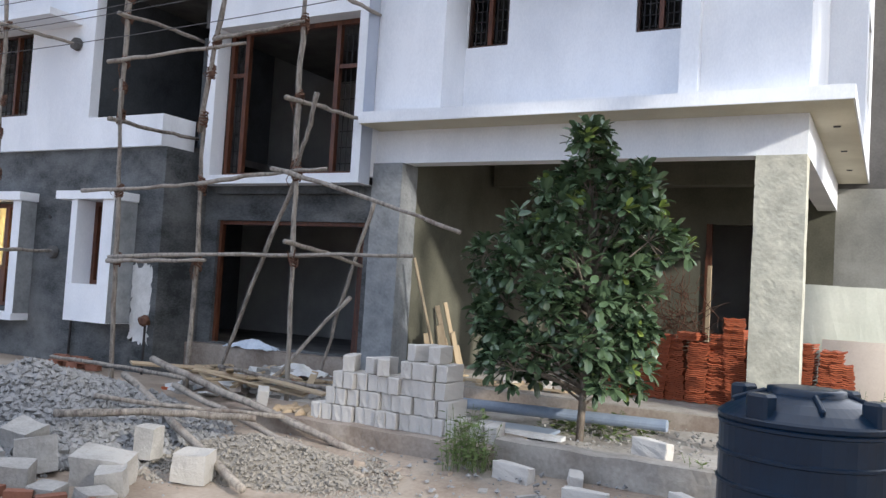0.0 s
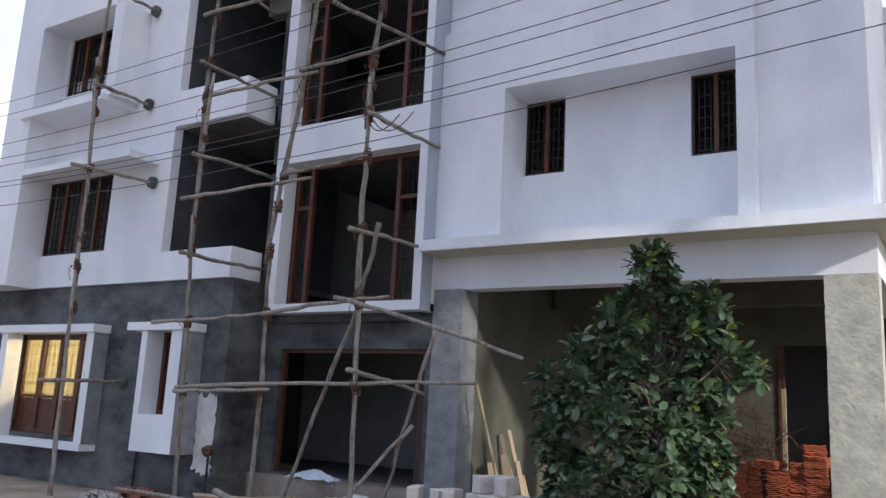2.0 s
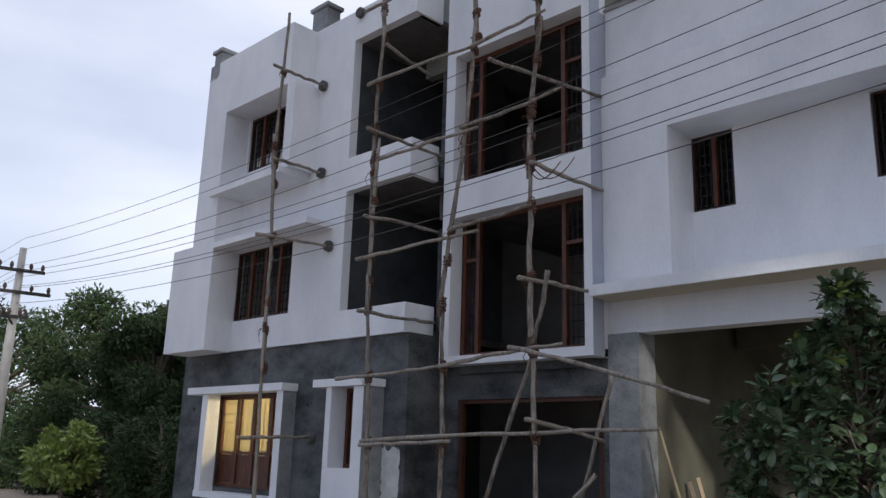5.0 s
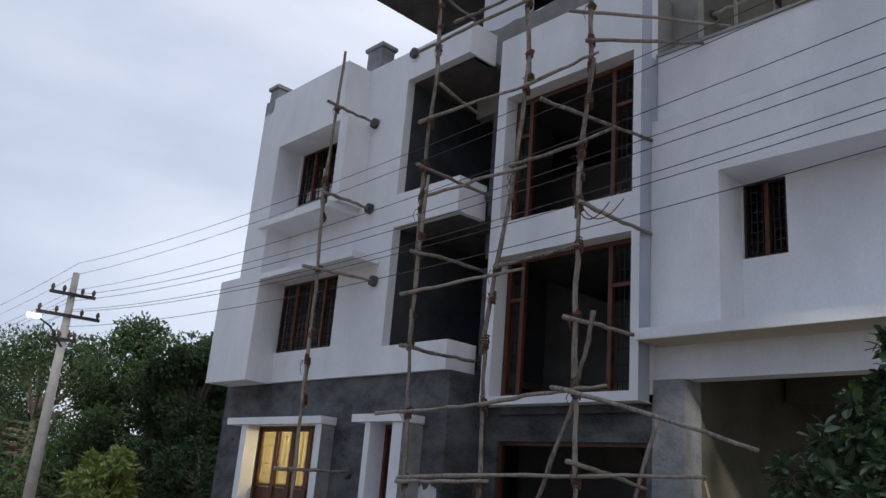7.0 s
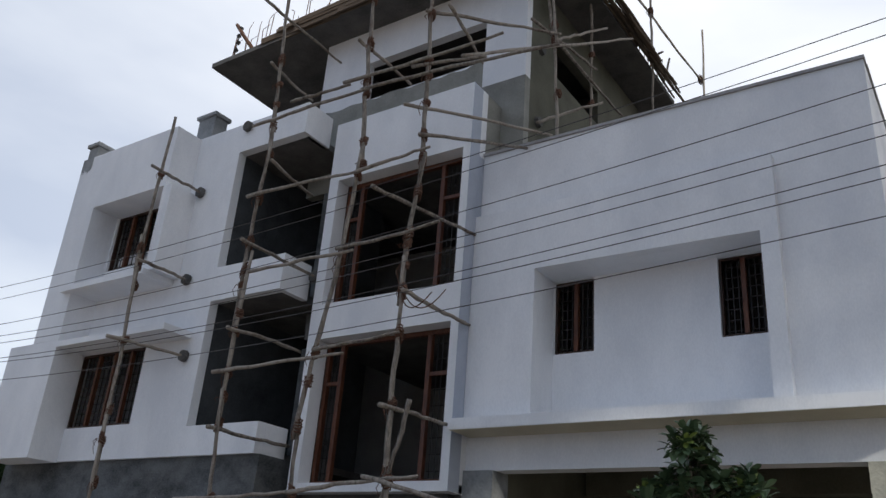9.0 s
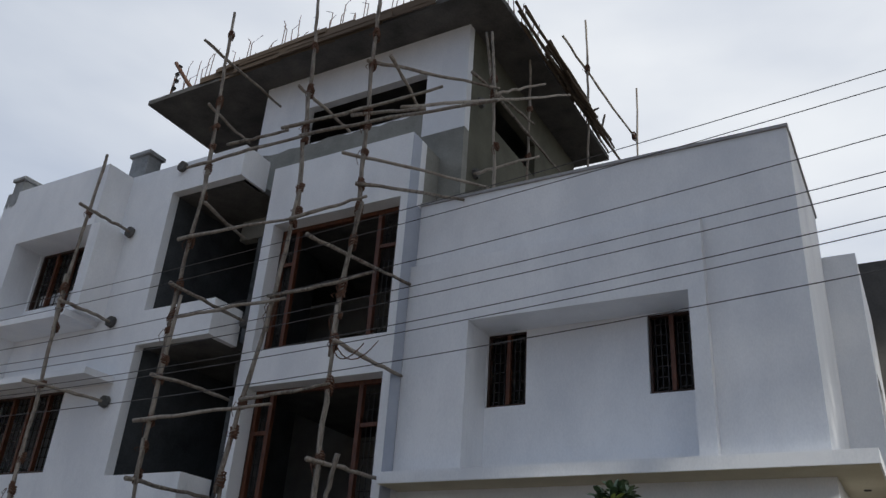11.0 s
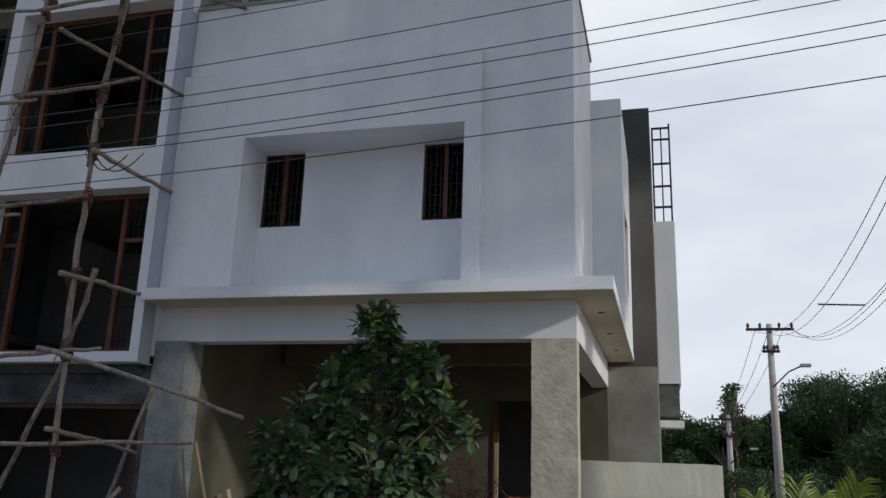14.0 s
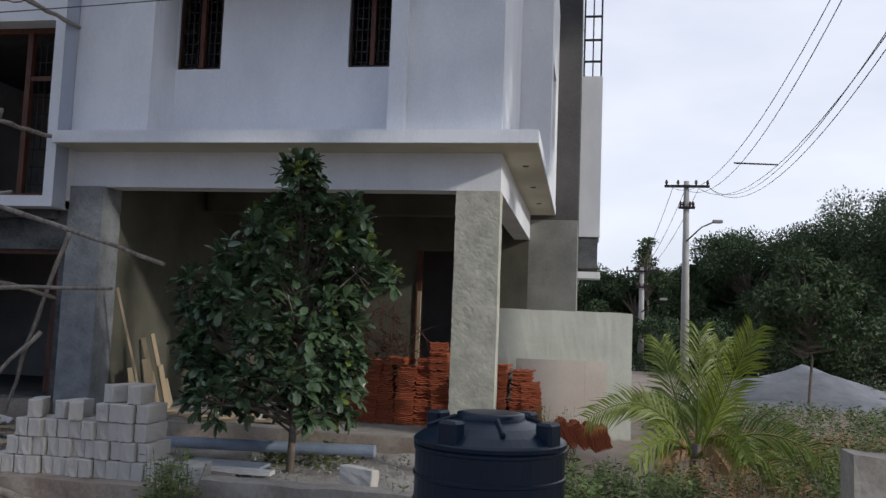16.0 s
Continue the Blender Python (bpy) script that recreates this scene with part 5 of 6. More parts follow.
weeds(-0.1, 1.3, 7.4, 8.8, 260, 0.42, WEED, "dense low green weeds beside the water tank", 1, 0.085)
weeds(1.6, 3.4, 8.0, 10.5, 240, 0.55, WEED, "tall thin green weeds beyond the palm", 2, 0.07)
weeds(1.0, 2.3, 8.0, 9.2, 150, 0.42, DRY, "dry reddish weeds at the foot of the palm", 3, 0.07)
weeds(-3.42, -3.02, 6.55, 6.8, 46, 0.5, WEED, "green weed clump growing by the low wall", 4, 0.07)
weeds(-3.3, -2.2, 8.6, 9.4, 60, 0.3, WEED, "green weeds behind the young tree", 5, 0.1)
weeds(-0.45, 0.1, 10.3, 10.7, 70, 0.65, WEED, "pale bushy weed beside the tile stack", 6, 0.06)
weeds(-1.5, -1.2, 7.0, 7.3, 24, 0.3, WEED, "small weed beside the low wall", 7, 0.06)
weeds(1.2, 9, 11, 19, 1500, 0.32, WEED, "sparse roadside weeds", 8, 0.1)
weeds(1.5, 4.5, 9.5, 13, 420, 0.4, DRY, "dry brown grass beyond the palm", 9, 0.09)
weeds(2.4, 3.4, 7.6, 9.2, 160, 0.6, WEED, "tall weeds beside the culvert wall", 10, 0.07)

# ---- water tank ----
def water_tank():
    t = thing("water_tank", "dark blue-black ribbed plastic water tank standing on the ground", "water tank", (-0.47, 5.9, -0.17))
    prof = [(0.0, 0.0), (0.49, 0.0), (0.52, 0.04)]
    for k in range(5):
        z = 0.10 + k * 0.185
        prof += [(0.519, z), (0.519, z + 0.150), (0.530, z + 0.157), (0.530, z + 0.174), (0.519, z + 0.181)]
    prof += [(0.53, 1.03), (0.533, 1.055), (0.517, 1.07), (0.45, 1.115), (0.36, 1.16), (0.27, 1.19), (0.24, 1.20), (0.0, 1.205)]
    n = 48
    verts = [(r * math.cos(2 * math.pi * k / n), r * math.sin(2 * math.pi * k / n), z) for r, z in prof for k in range(n)]
    faces = [(j * n + k, j * n + (k + 1) % n, (j + 1) * n + (k + 1) % n, (j + 1) * n + k) for j in range(len(prof) - 1) for k in range(n)]
    raw("body", verts, faces, TANK, t)
    lid = [(0.0, 1.245), (0.18, 1.243), (0.235, 1.236), (0.242, 1.20)]
    lv = [(r * math.cos(2 * math.pi * k / 32), r * math.sin(2 * math.pi * k / 32), z) for r, z in lid for k in range(32)]
    lf = [(j * 32 + k, j * 32 + (k + 1) % 32, (j + 1) * 32 + (k + 1) % 32, (j + 1) * 32 + k) for j in range(3) for k in range(32)]
    raw("lid", lv, lf, TANK, t, "round screw lid", smooth=True)
    for a in range(4):
        an = math.radians(a * 90 + 242)
        bm = boxes((0.40, 0.522, -0.075, 0.075, 1.05, 1.215), bevel=0.018)
        bm.transform(Matrix.Rotation(an, 4, "Z"))
        part("lug", bm, TANK, t)
    for a in range(4):
        an = math.radians(a * 90 + 287)
        bm = boxes((0.25, 0.47, -0.016, 0.016, -0.025, 0.025), bevel=0.01)
        bm.transform(Matrix.Rotation(an, 4, "Z") @ pose(0, 0, 1.285, 0, 19, 0))
        part("rib", bm, TANK, t)
    part("sticker", boxes((0.505, 0.512, -0.04, 0.04, 0.52, 0.72)), COPING, t, "small pale sticker").matrix_basis = Matrix.Rotation(math.radians(-35), 4, "Z")


water_tank()

# ---- low walls and boards ----
def rough_wall(name, x0, x1, y0, y1, z0, z1, mat, label, category, seed, cuts=(40, 2, 5), amp=0.02, m=None):
    bm = bmesh.new()
    nx, ny, nz = cuts
    box(bm, x0, x1, y0, y1, z0, z1)
    long_edges = [e for e in bm.edges if abs(e.verts[0].co.x - e.verts[1].co.x) > 1e-4]
    bmesh.ops.subdivide_edges(bm, edges=long_edges, cuts=nx, use_grid_fill=True)
    tall = [e for e in bm.edges if abs(e.verts[0].co.z - e.verts[1].co.z) > 1e-4]
    bmesh.ops.subdivide_edges(bm, edges=tall, cuts=nz, use_grid_fill=True)
    for v in bm.verts:
        v.co.y += noise.noise(v.co * 3 + Vector((seed, 0, 0))) * amp + noise.noise(v.co * 11) * amp * 0.5
        if v.co.z > (z0 + z1) / 2:
            v.co.z += noise.noise(Vector((v.co.x * 2.5, seed, 0))) * amp * 1.2
    if m:
        bm.transform(m)
    return tagged(part(name, bm, mat), label, category, kind="structure")


rough_wall("retaining_wall", -6.4, -3.1, 6.86, 7.75, -0.4, 0.17, RETAIN, "low rough cement retaining wall stained with earth", "wall", 1)
rough_wall("kerb_wall", -3.1, -0.95, 6.95, 7.2, -0.4, 0.24, KERB, "low dusty cement kerb wall", "wall", 2)
rough_wall("compound_wall", 0, 2.15, 0, 0.18, -0.3, 1.92, PALE_RENDER, "pale plastered compound wall beside the porch", "wall", 3, (30, 2, 8), 0.012, pose(-1.08, 12.45, 0, 0, 0, 22))
rough_wall("plinth_wall", -9.9, -6.68, 9.86, 10.09, -0.3, 0.47, RETAIN, "earthy masonry plinth under the open doorway", "wall", 4)
rough_wall("culvert_wall", 2.2, 4.2, 6.9, 7.25, -0.4, 0.78, KERB, "low concrete culvert wall beside the lane", "wall", 6)
for a, b in ((-0.80, 0.2), (0.21, 0.52)):
    bm = boxes((a, b, 0, 0.018, 0, 1.2))
    bm.transform(pose(0, 12.25, 0, -6, 0, 3))
    tagged(part("board", bm, PLY), "pale board leaning against the compound wall", "board", "boards by the wall")
# soil behind the kerb wall
verts, faces = [], []
for j in range(16):
    for i in range(34):
        x, y = -6.3 + i * 0.165, 7.12 + j * 0.195
        verts.append((x, y, 0.10 + noise.noise((x * 1.7, y * 1.7, 0)) * 0.06 + noise.noise((x * 6, y * 6, 0)) * 0.02 + (0.05 if y < 7.6 else 0)))
faces = [(j * 34 + i, j * 34 + i + 1, (j + 1) * 34 + i + 1, (j + 1) * 34 + i) for j in range(15) for i in range(33)]
tagged(raw("raised_bed", verts, faces, KERB, smooth=True), "pale dusty fill behind the low wall", "ground", kind="structure")

# ---- concrete block stack ----
def block_mesh():
    bm = boxes((-0.061, 0.061, 0, 0.36, 0, 0.163), bevel=0.007)
    bmesh.ops.subdivide_edges(bm, edges=[e for e in bm.edges if e.calc_length() > 0.05], cuts=2, use_grid_fill=True)
    for v in bm.verts:
        v.co += Vector((noise.noise(v.co * 22), noise.noise(v.co * 22 + Vector((5, 0, 0))), noise.noise(v.co * 22 + Vector((0, 5, 0))))) * 0.009
    return bm


first = None
rnd = random.Random(4)
spots = []
for x0, n, z in ((-5.21, 13, 0.165), (-5.05, 11, 0.333), (-4.96, 10, 0.501), (-4.19, 4, 0.669)):
    for k in range(n):
        spots.append((x0 + 0.065 + k * 0.1285 + rnd.uniform(-0.006, 0.006), 7.04 + rnd.uniform(-0.02, 0.03) + 0.05 * (rnd.random() < 0.12), z, rnd.uniform(-3.5, 3.5)))
spots += [(-4.79, 7.05, 0.669, 24), (-4.56, 7.08, 0.669, -12), (-4.36, 7.03, 0.669, 32), (-4.10, 7.10, 0.837, -20), (-3.82, 7.06, 0.837, 8), (-3.33, 7.04, 0.165, 8), (-3.19, 7.06, 0.165, 12)]
spots = [(x, y, z, a) if k % 2 else (x - 0.36 * math.sin(radians(a)), y + 0.36 * math.cos(radians(a)), z, a + 180) for k, (x, y, z, a) in enumerate(spots)]
for x, y, z, a in spots:
    if first is None:
        first = part("concrete_block", block_mesh(), BLOCK)
        tagged(first, "pale grey solid concrete block in a rough stack", "block", "stacked concrete blocks")
        first.matrix_basis = pose(x, y, z, 0, 0, a)
    else:
        copy_thing(first, pose(x, y, z, 0, 0, a))
for x, y, z, a in ((-1.66, 7.45, 0.17, 70), (-2.6, 6.62, -0.05, 80), (-2.25, 6.72, -0.08, 20), (-1.9, 6.5, -0.12, 100), (-1.2, 6.6, -0.1, 50), (-6.0, 7.2, 0.17, 40)):
    tagged(copy_thing(first, pose(x, y, z, 2, 4, a)), "single grey concrete block lying in the dust", "block", "loose concrete blocks")

# ---- terracotta roof tiles ----
def tile_bm():
    bm = bmesh.new()
    n = 8
    tops, bots = [], []
    for i in range(n + 1):
        x = -0.125 + 0.25 * i / n
        z = 0.007 * math.cos(4 * math.pi * i / n)
        tops.append([bm.verts.new((x, y, z + 0.009)) for y in (0.0, 0.36)])
        bots.append([bm.verts.new((x, y, z - 0.009)) for y in (0.0, 0.36)])
    for i in range(n):
        bm.faces.new([tops[i][0], tops[i + 1][0], tops[i + 1][1], tops[i][1]])
        bm.faces.new([bots[i][0], bots[i][1], bots[i + 1][1], bots[i + 1][0]])
        bm.faces.new([bots[i][0], bots[i + 1][0], tops[i + 1][0], tops[i][0]])
        bm.faces.new([bots[i][1], tops[i][1], tops[i + 1][1], bots[i + 1][1]])
    for i in (0, n):
        bm.faces.new([bots[i][0], tops[i][0], tops[i][1], bots[i][1]])
    return bm


tile_data = None


def tile_pile(x, y, z, layers, turn, seed, label):
    global tile_data
    rnd = random.Random(seed)
    t = thing("tile_stack", label, "tile stack", (x, y, z), "stacks of roof tiles")
    t.rotation_euler = (0, 0, radians(turn))
    lean = rnd.uniform(-0.002, 0.002)
    for k in range(layers):
        if tile_data is None:
            ob = part("tile", tile_bm(), TERRACOTTA, t)
            tile_data = ob.data
        else:
            ob = new("tile", tile_data)
            ob.parent = t
        ob.matrix_basis = pose(rnd.uniform(-0.012, 0.012) + lean * k, rnd.uniform(-0.02, 0.02) + 0.02 * math.sin(k * 0.5 + seed), 0.02 + k * 0.0245, rnd.uniform(-1, 1), rnd.uniform(-1.5, 1.5), rnd.uniform(-3, 3))


lab = "stack of orange-red terracotta roof tiles on the porch"
for k in range(8):
    tile_pile(-3.2 + k * 0.256, 11.0 + 0.04 * (k % 2), 0.30, (33, 31, 34, 32, 31, 36, 39, 36)[k], (k % 3 - 1) * 2, 900 + k, lab)
for k in range(3):
    tile_pile(-0.92 + k * 0.252, 10.7, 0.28 if k < 1 else 0.02, (36, 44, 38)[k], 4 * k - 3, 920 + k, lab)
tile_pile(-1.72, 11.02, 1.255, 6, 12, 940, "few terracotta roof tiles on top of a stack")
tile_pile(-2.3, 11.0, 1.08, 4, -14, 941, "few terracotta roof tiles on top of a stack")
for k in range(4):
    t = thing("tile_stack", "toppled row of terracotta roof tiles on the ground", "tile stack", (-0.08 + k * 0.15, 10.55 + 0.02 * k, 0.24 - 0.02 * k), "stacks of roof tiles")
    t.matrix_basis = pose(-0.05 + k * 0.15, 10.2, 0.42 - 0.02 * k, 0, 58 + 5 * k, 10)
    for j in range(8):
        ob = new("tile", tile_data)
        ob.parent = t
        ob.matrix_basis = pose(0, 0, j * 0.028 - 0.1, 0, 0, random.uniform(-4, 4))

# ---- crushed stone, boulders, rubble ----
def stones(name, spots, lo, hi, mat, label, seed):
    rs = np.random.RandomState(seed)
    base = np.array([(1, 0, 0), (-1, 0, 0), (0, 1, 0), (0, -1, 0), (0, 0, 1), (0, 0, -1)], float)
    tri = [(0, 2, 4), (2, 1, 4), (1, 3, 4), (3, 0, 4), (2, 0, 5), (1, 2, 5), (3, 1, 5), (0, 3, 5)]
    n = len(spots)
    S = np.array(spots)
    size = lo + (hi - lo) * rs.rand(n, 1, 1) ** 2
    V = base[None] * size * (0.6 + 0.8 * rs.rand(n, 6, 1)) + rs.normal(size=(n, 6, 3)) * size * 0.25
    ang = rs.rand(n) * 6.28
    c, s = np.cos(ang)[:, None], np.sin(ang)[:, None]
    X, Y = V[:, :, 0] * c - V[:, :, 1] * s, V[:, :, 0] * s + V[:, :, 1] * c
    V = np.stack([X, Y, V[:, :, 2] * 0.8], -1) + S[:, None]
    faces = [tuple(i * 6 + k for k in t) for i in range(n) for t in tri]
    return tagged(raw(name, V.reshape(-1, 3), faces, mat), label, "gravel", kind="stuff")


def on_heap(x, y, rx, ry, h, count, seed, reach=1.0):
    rs = random.Random(seed)
    out = []
    while len(out) < count:
        u, w = rs.uniform(-1, 1) * reach, rs.uniform(-1, 1) * reach
        d = math.hypot(u, w)
        if d > reach:
            continue
        z = h * max(0.0, 1 - d) ** 1.1 - 0.04 + 0.02 * rs.random() + 0.08 * h * noise.noise((u * 3 + 3, w * 3, 0)) * max(0, 1 - d * d)
        gx, gy = x + u * rx, y + w * ry
        out.append((gx, gy, max(z, 0.0) + ground_height(gx, gy)))
    return out


heap("gravel_heap", -8.0, 5.8, 2.5, 1.6, 0.74, STONES, "wide heap of grey crushed stone before the wall", 3, kind="stuff")
stones("gravel", on_heap(-8.0, 5.8, 2.5, 1.6, 0.74, 9500, 5), 0.016, 0.050, STONES, "loose grey crushed stone on the heap", 6)
heap("gravel_heap", -4.95, 5.9, 1.25, 0.75, 0.36, SANDY, "low mound of sandy crushed stone", 9, kind="stuff")
stones("gravel", on_heap(-4.95, 5.9, 1.25, 0.75, 0.36, 7000, 7, 1.15), 0.006, 0.024, SANDY, "loose crushed stone and grit", 8)
rs = random.Random(31)
stones("gravel", [(x, y, ground_height(x, y)) for x, y in [(rs.uniform(-8, 2.5), rs.uniform(4.2, 7.0)) for _ in range(2200)]], 0.006, 0.028, STONES, "scattered grit on the earth", 10)
stones("rubble", [(x, y, 0.13 + rs.uniform(0, 0.04)) for x, y in [(rs.uniform(-3.4, -1.0), rs.uniform(7.2, 9.8)) for _ in range(700)]], 0.006, 0.026, GRANITE, "small pale rubble behind the kerb wall", 12)


def boulder(x, y, z, sx, sy, sz, turn, seed, mat=GRANITE, label="rough-cut pale granite block lying on the ground", tilt=0):
    bm = boxes((-sx / 2, sx / 2, -sy / 2, sy / 2, 0, sz))
    bmesh.ops.subdivide_edges(bm, edges=bm.edges, cuts=3, use_grid_fill=True)
    for v in bm.verts:
        p = v.co * 5 + Vector((seed * 3.1, seed, 0))
        v.co += Vector((noise.noise(p), noise.noise(p + Vector((7, 0, 0))), noise.noise(p + Vector((0, 7, 0))))) * 0.09 * min(sx, sy, sz)
    big = Vector((noise.noise((seed, 1, 1)), noise.noise((seed, 2, 1)), 0))
    for v in bm.verts:
        v.co.x *= 1 - 0.3 * abs(big.x) * v.co.z / sz
        v.co.y += big.y * 0.3 * v.co.z
    ob = part("granite_block", bm, mat)
    ob.matrix_basis = pose(x, y, z, tilt, tilt * 0.5, turn)
    tagged(ob, label, "boulder", "granite blocks by the heap")


for i, r in enumerate(((-5.52, 4.76, -0.14, 0.56, 0.36, 0.32, 24, 9), (-5.74, 5.42, -0.06, 0.23, 0.22, 0.34, 12, 3), (-5.03, 5.26, -0.12, 0.36, 0.30, 0.30, 20, 2), (-6.14, 4.62, -0.14, 0.40, 0.36, 0.36, 55, -12), (-5.46, 4.22, -0.17, 0.3, 0.24, 0.16, 15, 6),
                        (-5.1, 4.34, -0.17, 0.30, 0.26, 0.16, 80, 8), (-5.93, 4.26, -0.16, 0.34, 0.3, 0.26, 40, 6), (-6.7, 4.9, -0.08, 0.38, 0.34, 0.32, 10, 14), (-5.22, 4.62, -0.16, 0.3, 0.26, 0.26, 130, -8), (-6.5, 4.35, -0.14, 0.36, 0.3, 0.26, 70, 6))):
    boulder(r[0], r[1], r[2] - 0.02, r[3] * 0.78, r[4] * 0.78, r[5] * 0.8, r[6], i + 1, tilt=r[7])
for i in range(5):
    boulder(-6.1 + i * 0.28, 3.95 + 0.05 * i, -0.17, 0.2, 0.1, 0.09, 20 * i, 30 + i, BRICK, "broken red brick lying in the dust")
for i in range(9):
    boulder(-11.5 + (i % 5) * 0.22, 8.75 + (i % 2) * 0.1, 0.0 + 0.085 * (i // 5), 0.21, 0.11, 0.085, 3 * i, 50 + i, BRICK, "old red brick piled by the wall")

# poles lying about
for i, (a, b, r) in enumerate((((-7.51, 7.01, 0.55), (-4.2, 6.66, -0.06), 0.045), ((-6.85, 6.75, 0.34), (-3.92, 6.1, -0.08), 0.034), ((-7.69, 6.79, 0.36), (-4.41, 5.15, -0.09), 0.042), ((-6.75, 5.2, 0.2), (-5.3, 6.3, 0.22), 0.040),
                               ((-10.2, 7.7, 0.3), (-6.7, 6.75, 0.42), 0.028), ((-6.9, 5.75, 0.30), (-5.2, 6.6, 0.22), 0.026), ((-7.4, 8.0, 0.42), (-5.3, 7.8, 0.35), 0.03))):
    v, f = crooked(a, b, r, r * 0.85, 700 + i, 0.03, 11)
    tagged(raw("loose_pole", v, f, POLE, smooth=True), "weathered wooden pole lying across the rubble", "pole", "loose poles")

heap("rubble_heap", -7.1, 8.85, 1.9, 1.0, 0.36, EARTH, "mound of earth and broken plaster under the bay", 12)
rnd = random.Random(77)
for i in range(110):
    u, w = rnd.uniform(-1.5, 1.5), rnd.uniform(-0.8, 0.45)
    z = 0.36 * max(0, 1 - math.hypot(u / 1.9, w)) ** 1.1
    boulder(-7.1 + u, 8.85 + w, z - 0.03, rnd.uniform(0.1, 0.34), rnd.uniform(0.08, 0.22), rnd.uniform(0.02, 0.09), rnd.uniform(0, 180), 100 + i,
            rnd.choice((PATCH, GRANITE, PATCH, PLY, TERRACOTTA) if i % 6 == 0 else (PATCH, GRANITE)), "broken piece of pale plaster in the rubble", rnd.uniform(-25, 25))
for i in range(22):
    l = rnd.uniform(0.5, 1.3)
    bm = boxes((-l / 2, l / 2, -0.045, 0.045, -0.012, 0.012))
    bm.transform(pose(-6.6 + rnd.uniform(-1.6, 1.0), 8.3 + rnd.uniform(-0.5, 0.6), 0.30 + rnd.uniform(-0.08, 0.08), rnd.uniform(-20, 20), rnd.uniform(-12, 12), rnd.uniform(0, 180)))
    tagged(part("wood_offcut", bm, PLANK), "pale wooden offcut lying on the rubble", "plank", "wood offcuts")


def cloth(name, x, y, z, sx, sy, h, mat, label, category, seed):
    bm = bmesh.new()
    bmesh.ops.create_grid(bm, x_segments=26, y_segments=26, size=0.5)
    for v in bm.verts:
        u, w = v.co.x, v.co.y
        v.co = Vector((x + u * sx, y + w * sy, z + h * (1 - 2 * max(abs(u), abs(w))) + 0.35 * h * noise.noise((u * 5 + seed, w * 5, 0)) + 0.15 * h * noise.noise((u * 14, w * 14, seed))))
    ob = part(name, bm, mat, smooth=True)
    ob.modifiers.new("thickness", "SOLIDIFY").thickness = 0.006
    tagged(ob, label, category)


SACKING = material("jute sacking", (0.24, 0.17, 0.10), (0.46, 0.36, 0.24), 0.95, 5, 0.6, 60)
bm = bmesh.new()
bmesh.ops.create_grid(bm, x_segments=34, y_segments=30, size=0.5)
for v in bm.verts:
    u, w = v.co.x, v.co.y
    fold = 0.05 * math.sin(u * 26 + 3 * noise.noise((u * 4, w * 2, 1))) + 0.05 * noise.noise((u * 7, w * 7, 5))
    drop = max(0.0, -w - 0.05 + 0.12 * noise.noise((u * 5, 2, 0)))
    v.co = Vector((-5.42 + u * 0.62 + 0.04 * noise.noise((w * 6, u * 3, 9)), 7.08 + max(w, -0.12) * 0.6 - fold * (drop > 0), 0.20 + 0.5 * fold * (drop <= 0) - drop * 0.75))
sack = tagged(part("sack", bm, SACKING, smooth=True), "crumpled brown jute sacking draped over the low wall", "sack")
sack.modifiers.new("thickness", "SOLIDIFY").thickness = 0.008
cloth("plastic_sheet", -8.6, 9.98, 0.48, 0.9, 0.35, 0.14, CLOTH, "crumpled pale blue plastic sheet on the doorway plinth", "sheet", 8)
cloth("plastic_sheet", -7.0, 9.0, 0.3, 0.9, 0.5, 0.14, PATCH, "crumpled pale sheet on the rubble", "sheet", 14)

# pipes, sheet and plank behind the kerb wall
for i, (a, b, r) in enumerate((((-5.0, 8.62, 0.26), (-1.95, 8.6, 0.32), 0.062), ((-4.9, 8.8, 0.24), (-3.0, 8.76, 0.27), 0.05))):
    v, f = tube_data([a, b], [r, r], 14)
    tagged(raw("plastic_pipe", v, f, PVC, smooth=False), "long blue-grey plastic drain pipe on the ground", "pipe", "drain pipes")
bm = boxes((-3.75, -2.95, 7.9, 8.25, 0.16, 0.19))
tagged(part("metal_sheet", bm, PVC), "flat blue-grey sheet lying behind the kerb", "sheet")
bm = boxes((-3.6, -2.75, 7.72, 7.86, 0.16, 0.2))
tagged(part("plank", bm, PATCH), "pale plank lying behind the kerb wall", "plank")

# planks leaning on the porch wall
rnd = random.Random(15)
for i in range(9):
    h = (1.75, 0.62, 0.75, 1.05, 0.55, 0.5, 0.65, 1.1, 0.42)[i]
    w = (0.02, 0.05, 0.06, 0.035, 0.05, 0.06, 0.045, 0.03, 0.06)[i]
    bm = boxes((-w, w, -0.012, 0.012, 0, h))
    bm.transform(pose(-5.75 + rnd.uniform(-0.12, 0.12), 10.55 + i * 0.12, 0.29, -4, -12 + rnd.uniform(-4, 4), 60 + rnd.uniform(-20, 20)))
    tagged(part("plank", bm, PLANK), "pale rough plank leaning against the porch wall", "plank", "planks leaning in the porch")
# planks inside the ground-floor doorway
for i in range(6):
    bm = boxes((-0.08, 0.08, -0.015, 0.015, 0, 2.0))
    bm.transform(pose(-7.4 + i * 0.16, 11.0 + 0.1 * (i % 2), 0.45, -8, 4 * (i % 3 - 1), 10 * (i % 2)))
    tagged(part("plank", bm, WOOD), "dark red-brown plank leaning inside the doorway", "plank", "planks inside the doorway")
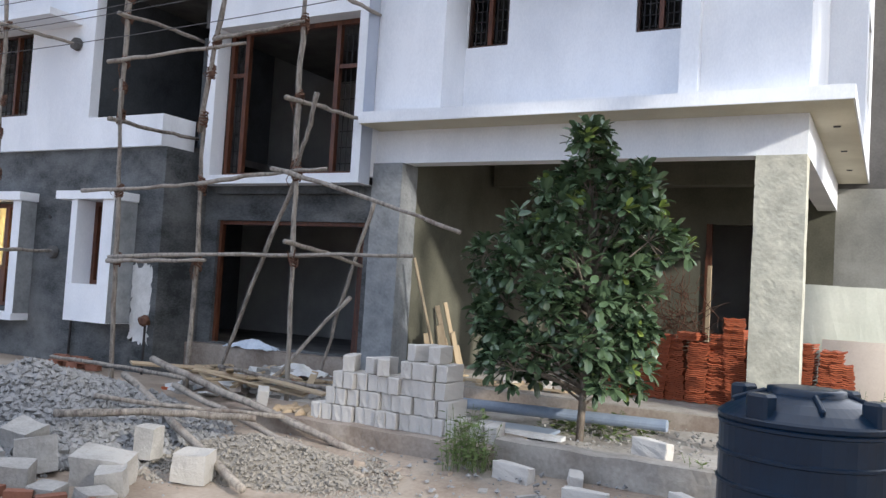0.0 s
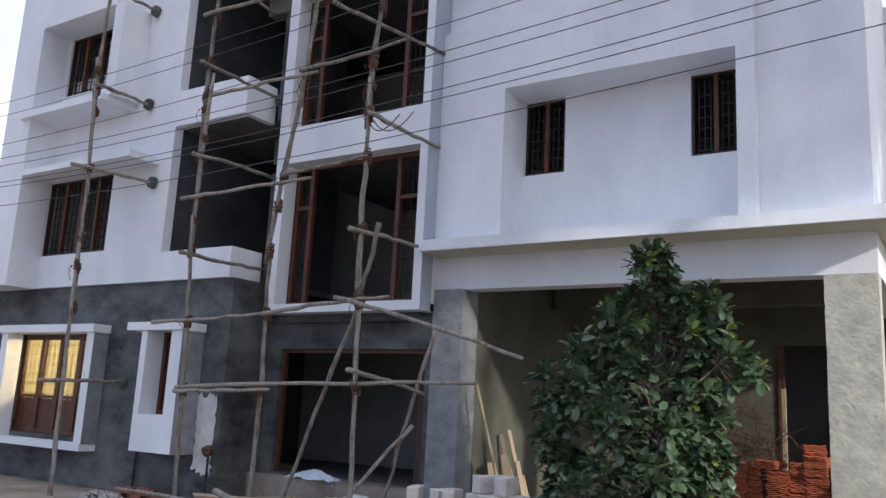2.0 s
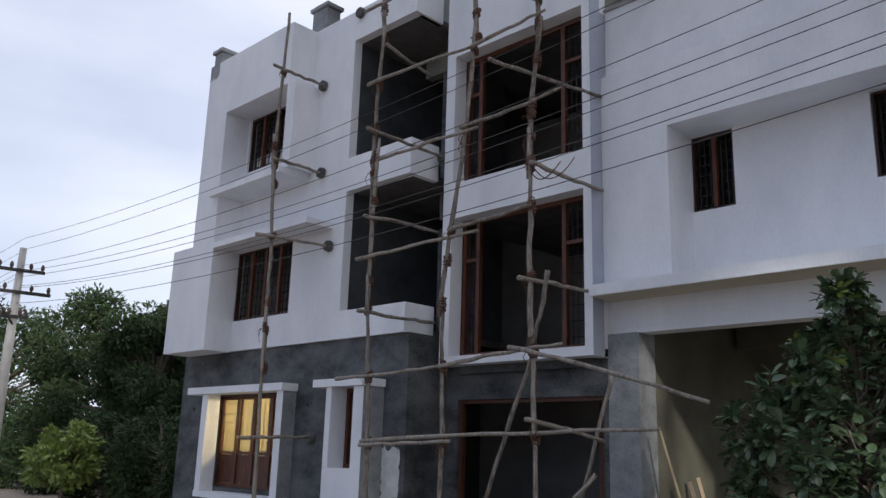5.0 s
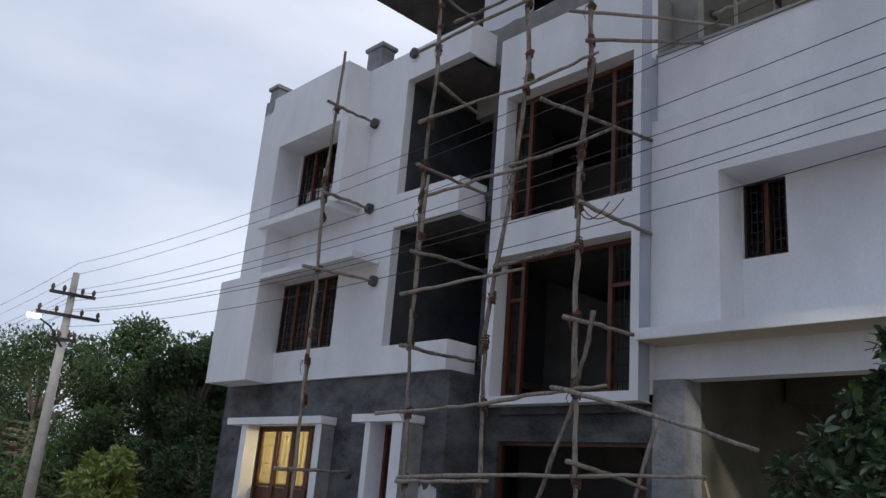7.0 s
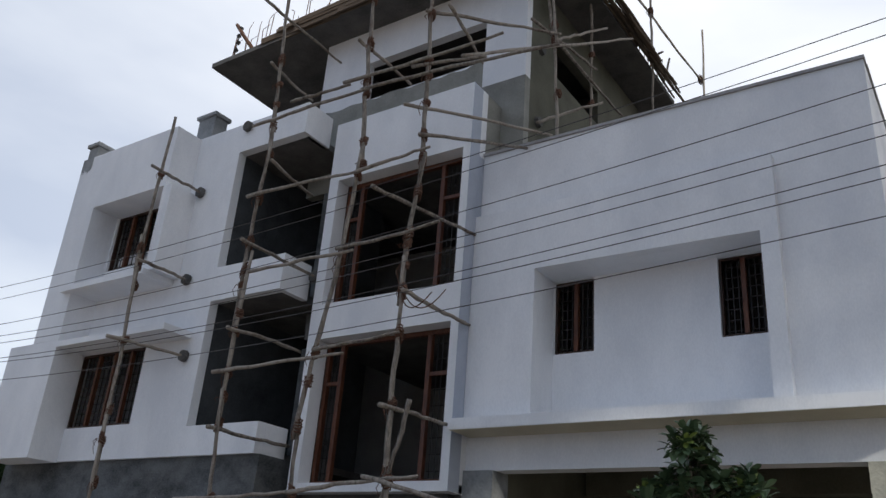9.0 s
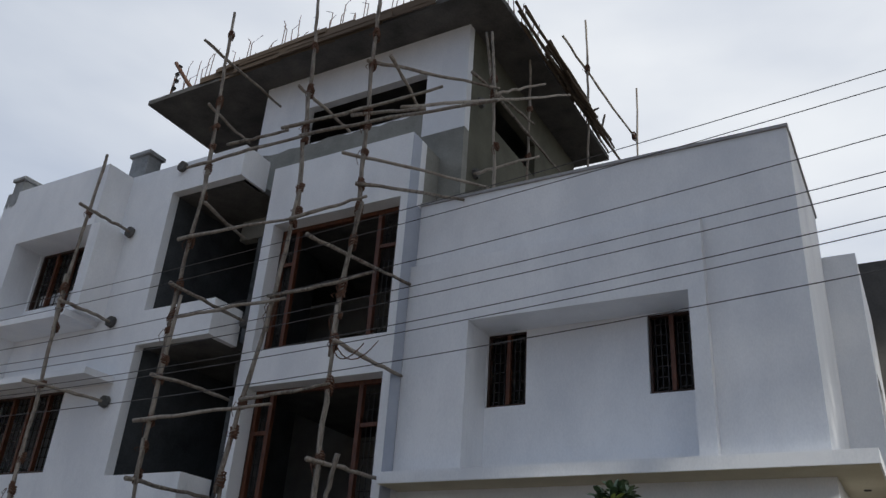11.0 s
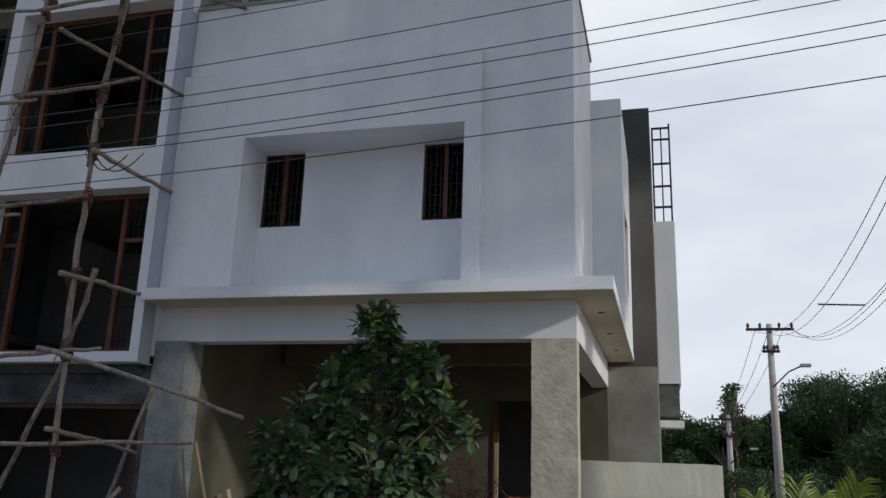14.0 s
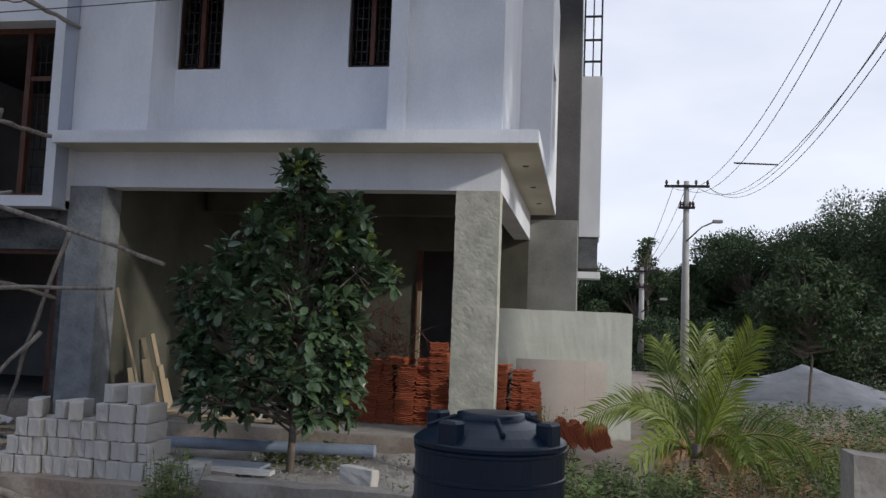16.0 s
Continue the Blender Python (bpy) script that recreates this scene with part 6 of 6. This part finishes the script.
# brushwood in the porch
t = thing("brushwood", "bundle of tangled dry brown twigs leaning in the porch", "brushwood", (-3.2, 14.2, 0.3))
rnd = random.Random(19)
lots = []
for i in range(240):
    p = Vector((rnd.uniform(-0.5, 0.5), rnd.uniform(-0.15, 0.15), rnd.uniform(0.1, 1.6)))
    q = p + Vector((rnd.gauss(0, 0.25), rnd.gauss(0, 0.06), rnd.gauss(0, 0.3)))
    m = p.lerp(q, 0.5) + Vector((rnd.gauss(0, 0.08), 0, rnd.gauss(0, 0.08)))
    lots.append(tube_data([p, m, q], [0.009, 0.007, 0.004], 4))
v, f = join(lots)
raw("twig_mass", v, f, ROPE, t)["kind"] = "stuff"
part("post", boxes((0.52, 0.58, -0.03, 0.03, 0, 1.9)), PLANK, t, "pale upright timber")

# small fittings and leftovers
for y in (10.9, 12.6, 14.3):
    part("soffit_box", boxes((-0.68, -0.60, y, y + 0.08, 3.776, 3.7825)), IRON, house, "dark lamp box in the soffit")
rnd = random.Random(61)
for i in range(12):
    l = rnd.uniform(0.4, 1.2)
    bm = boxes((-l / 2, l / 2, -0.05, 0.05, -0.012, 0.012))
    bm.transform(pose(rnd.uniform(-5.9, -3.9), rnd.uniform(10.0, 10.9), 0.315 + 0.012 * (i % 3), 0, 0, rnd.uniform(0, 180)))
    tagged(part("wood_offcut", bm, PLANK), "pale wooden offcut lying on the porch floor", "plank", "wood offcuts")
for x, y, a in ((-3.9, 10.3, 20), (-3.45, 10.5, 70), (-4.6, 10.6, 5)):
    tagged(copy_thing(first, pose(x, y, 0.30, 0, 0, a)), "single grey concrete block on the porch floor", "block", "loose concrete blocks")
for i in range(16):
    boulder(rnd.uniform(-5.6, -3.2), rnd.uniform(6.3, 6.8), -0.1, rnd.uniform(0.06, 0.2), rnd.uniform(0.06, 0.16), rnd.uniform(0.04, 0.1), rnd.uniform(0, 180), 300 + i, RETAIN, "clod of brown earth and mortar under the low wall", rnd.uniform(-15, 15))
for i in range(18):
    boulder(rnd.uniform(-3.0, -1.0), rnd.uniform(6.3, 6.85), -0.12, rnd.uniform(0.06, 0.22), rnd.uniform(0.06, 0.16), rnd.uniform(0.04, 0.1), rnd.uniform(0, 180), 340 + i, GRANITE, "small grey stone lying by the kerb wall", rnd.uniform(-15, 15))
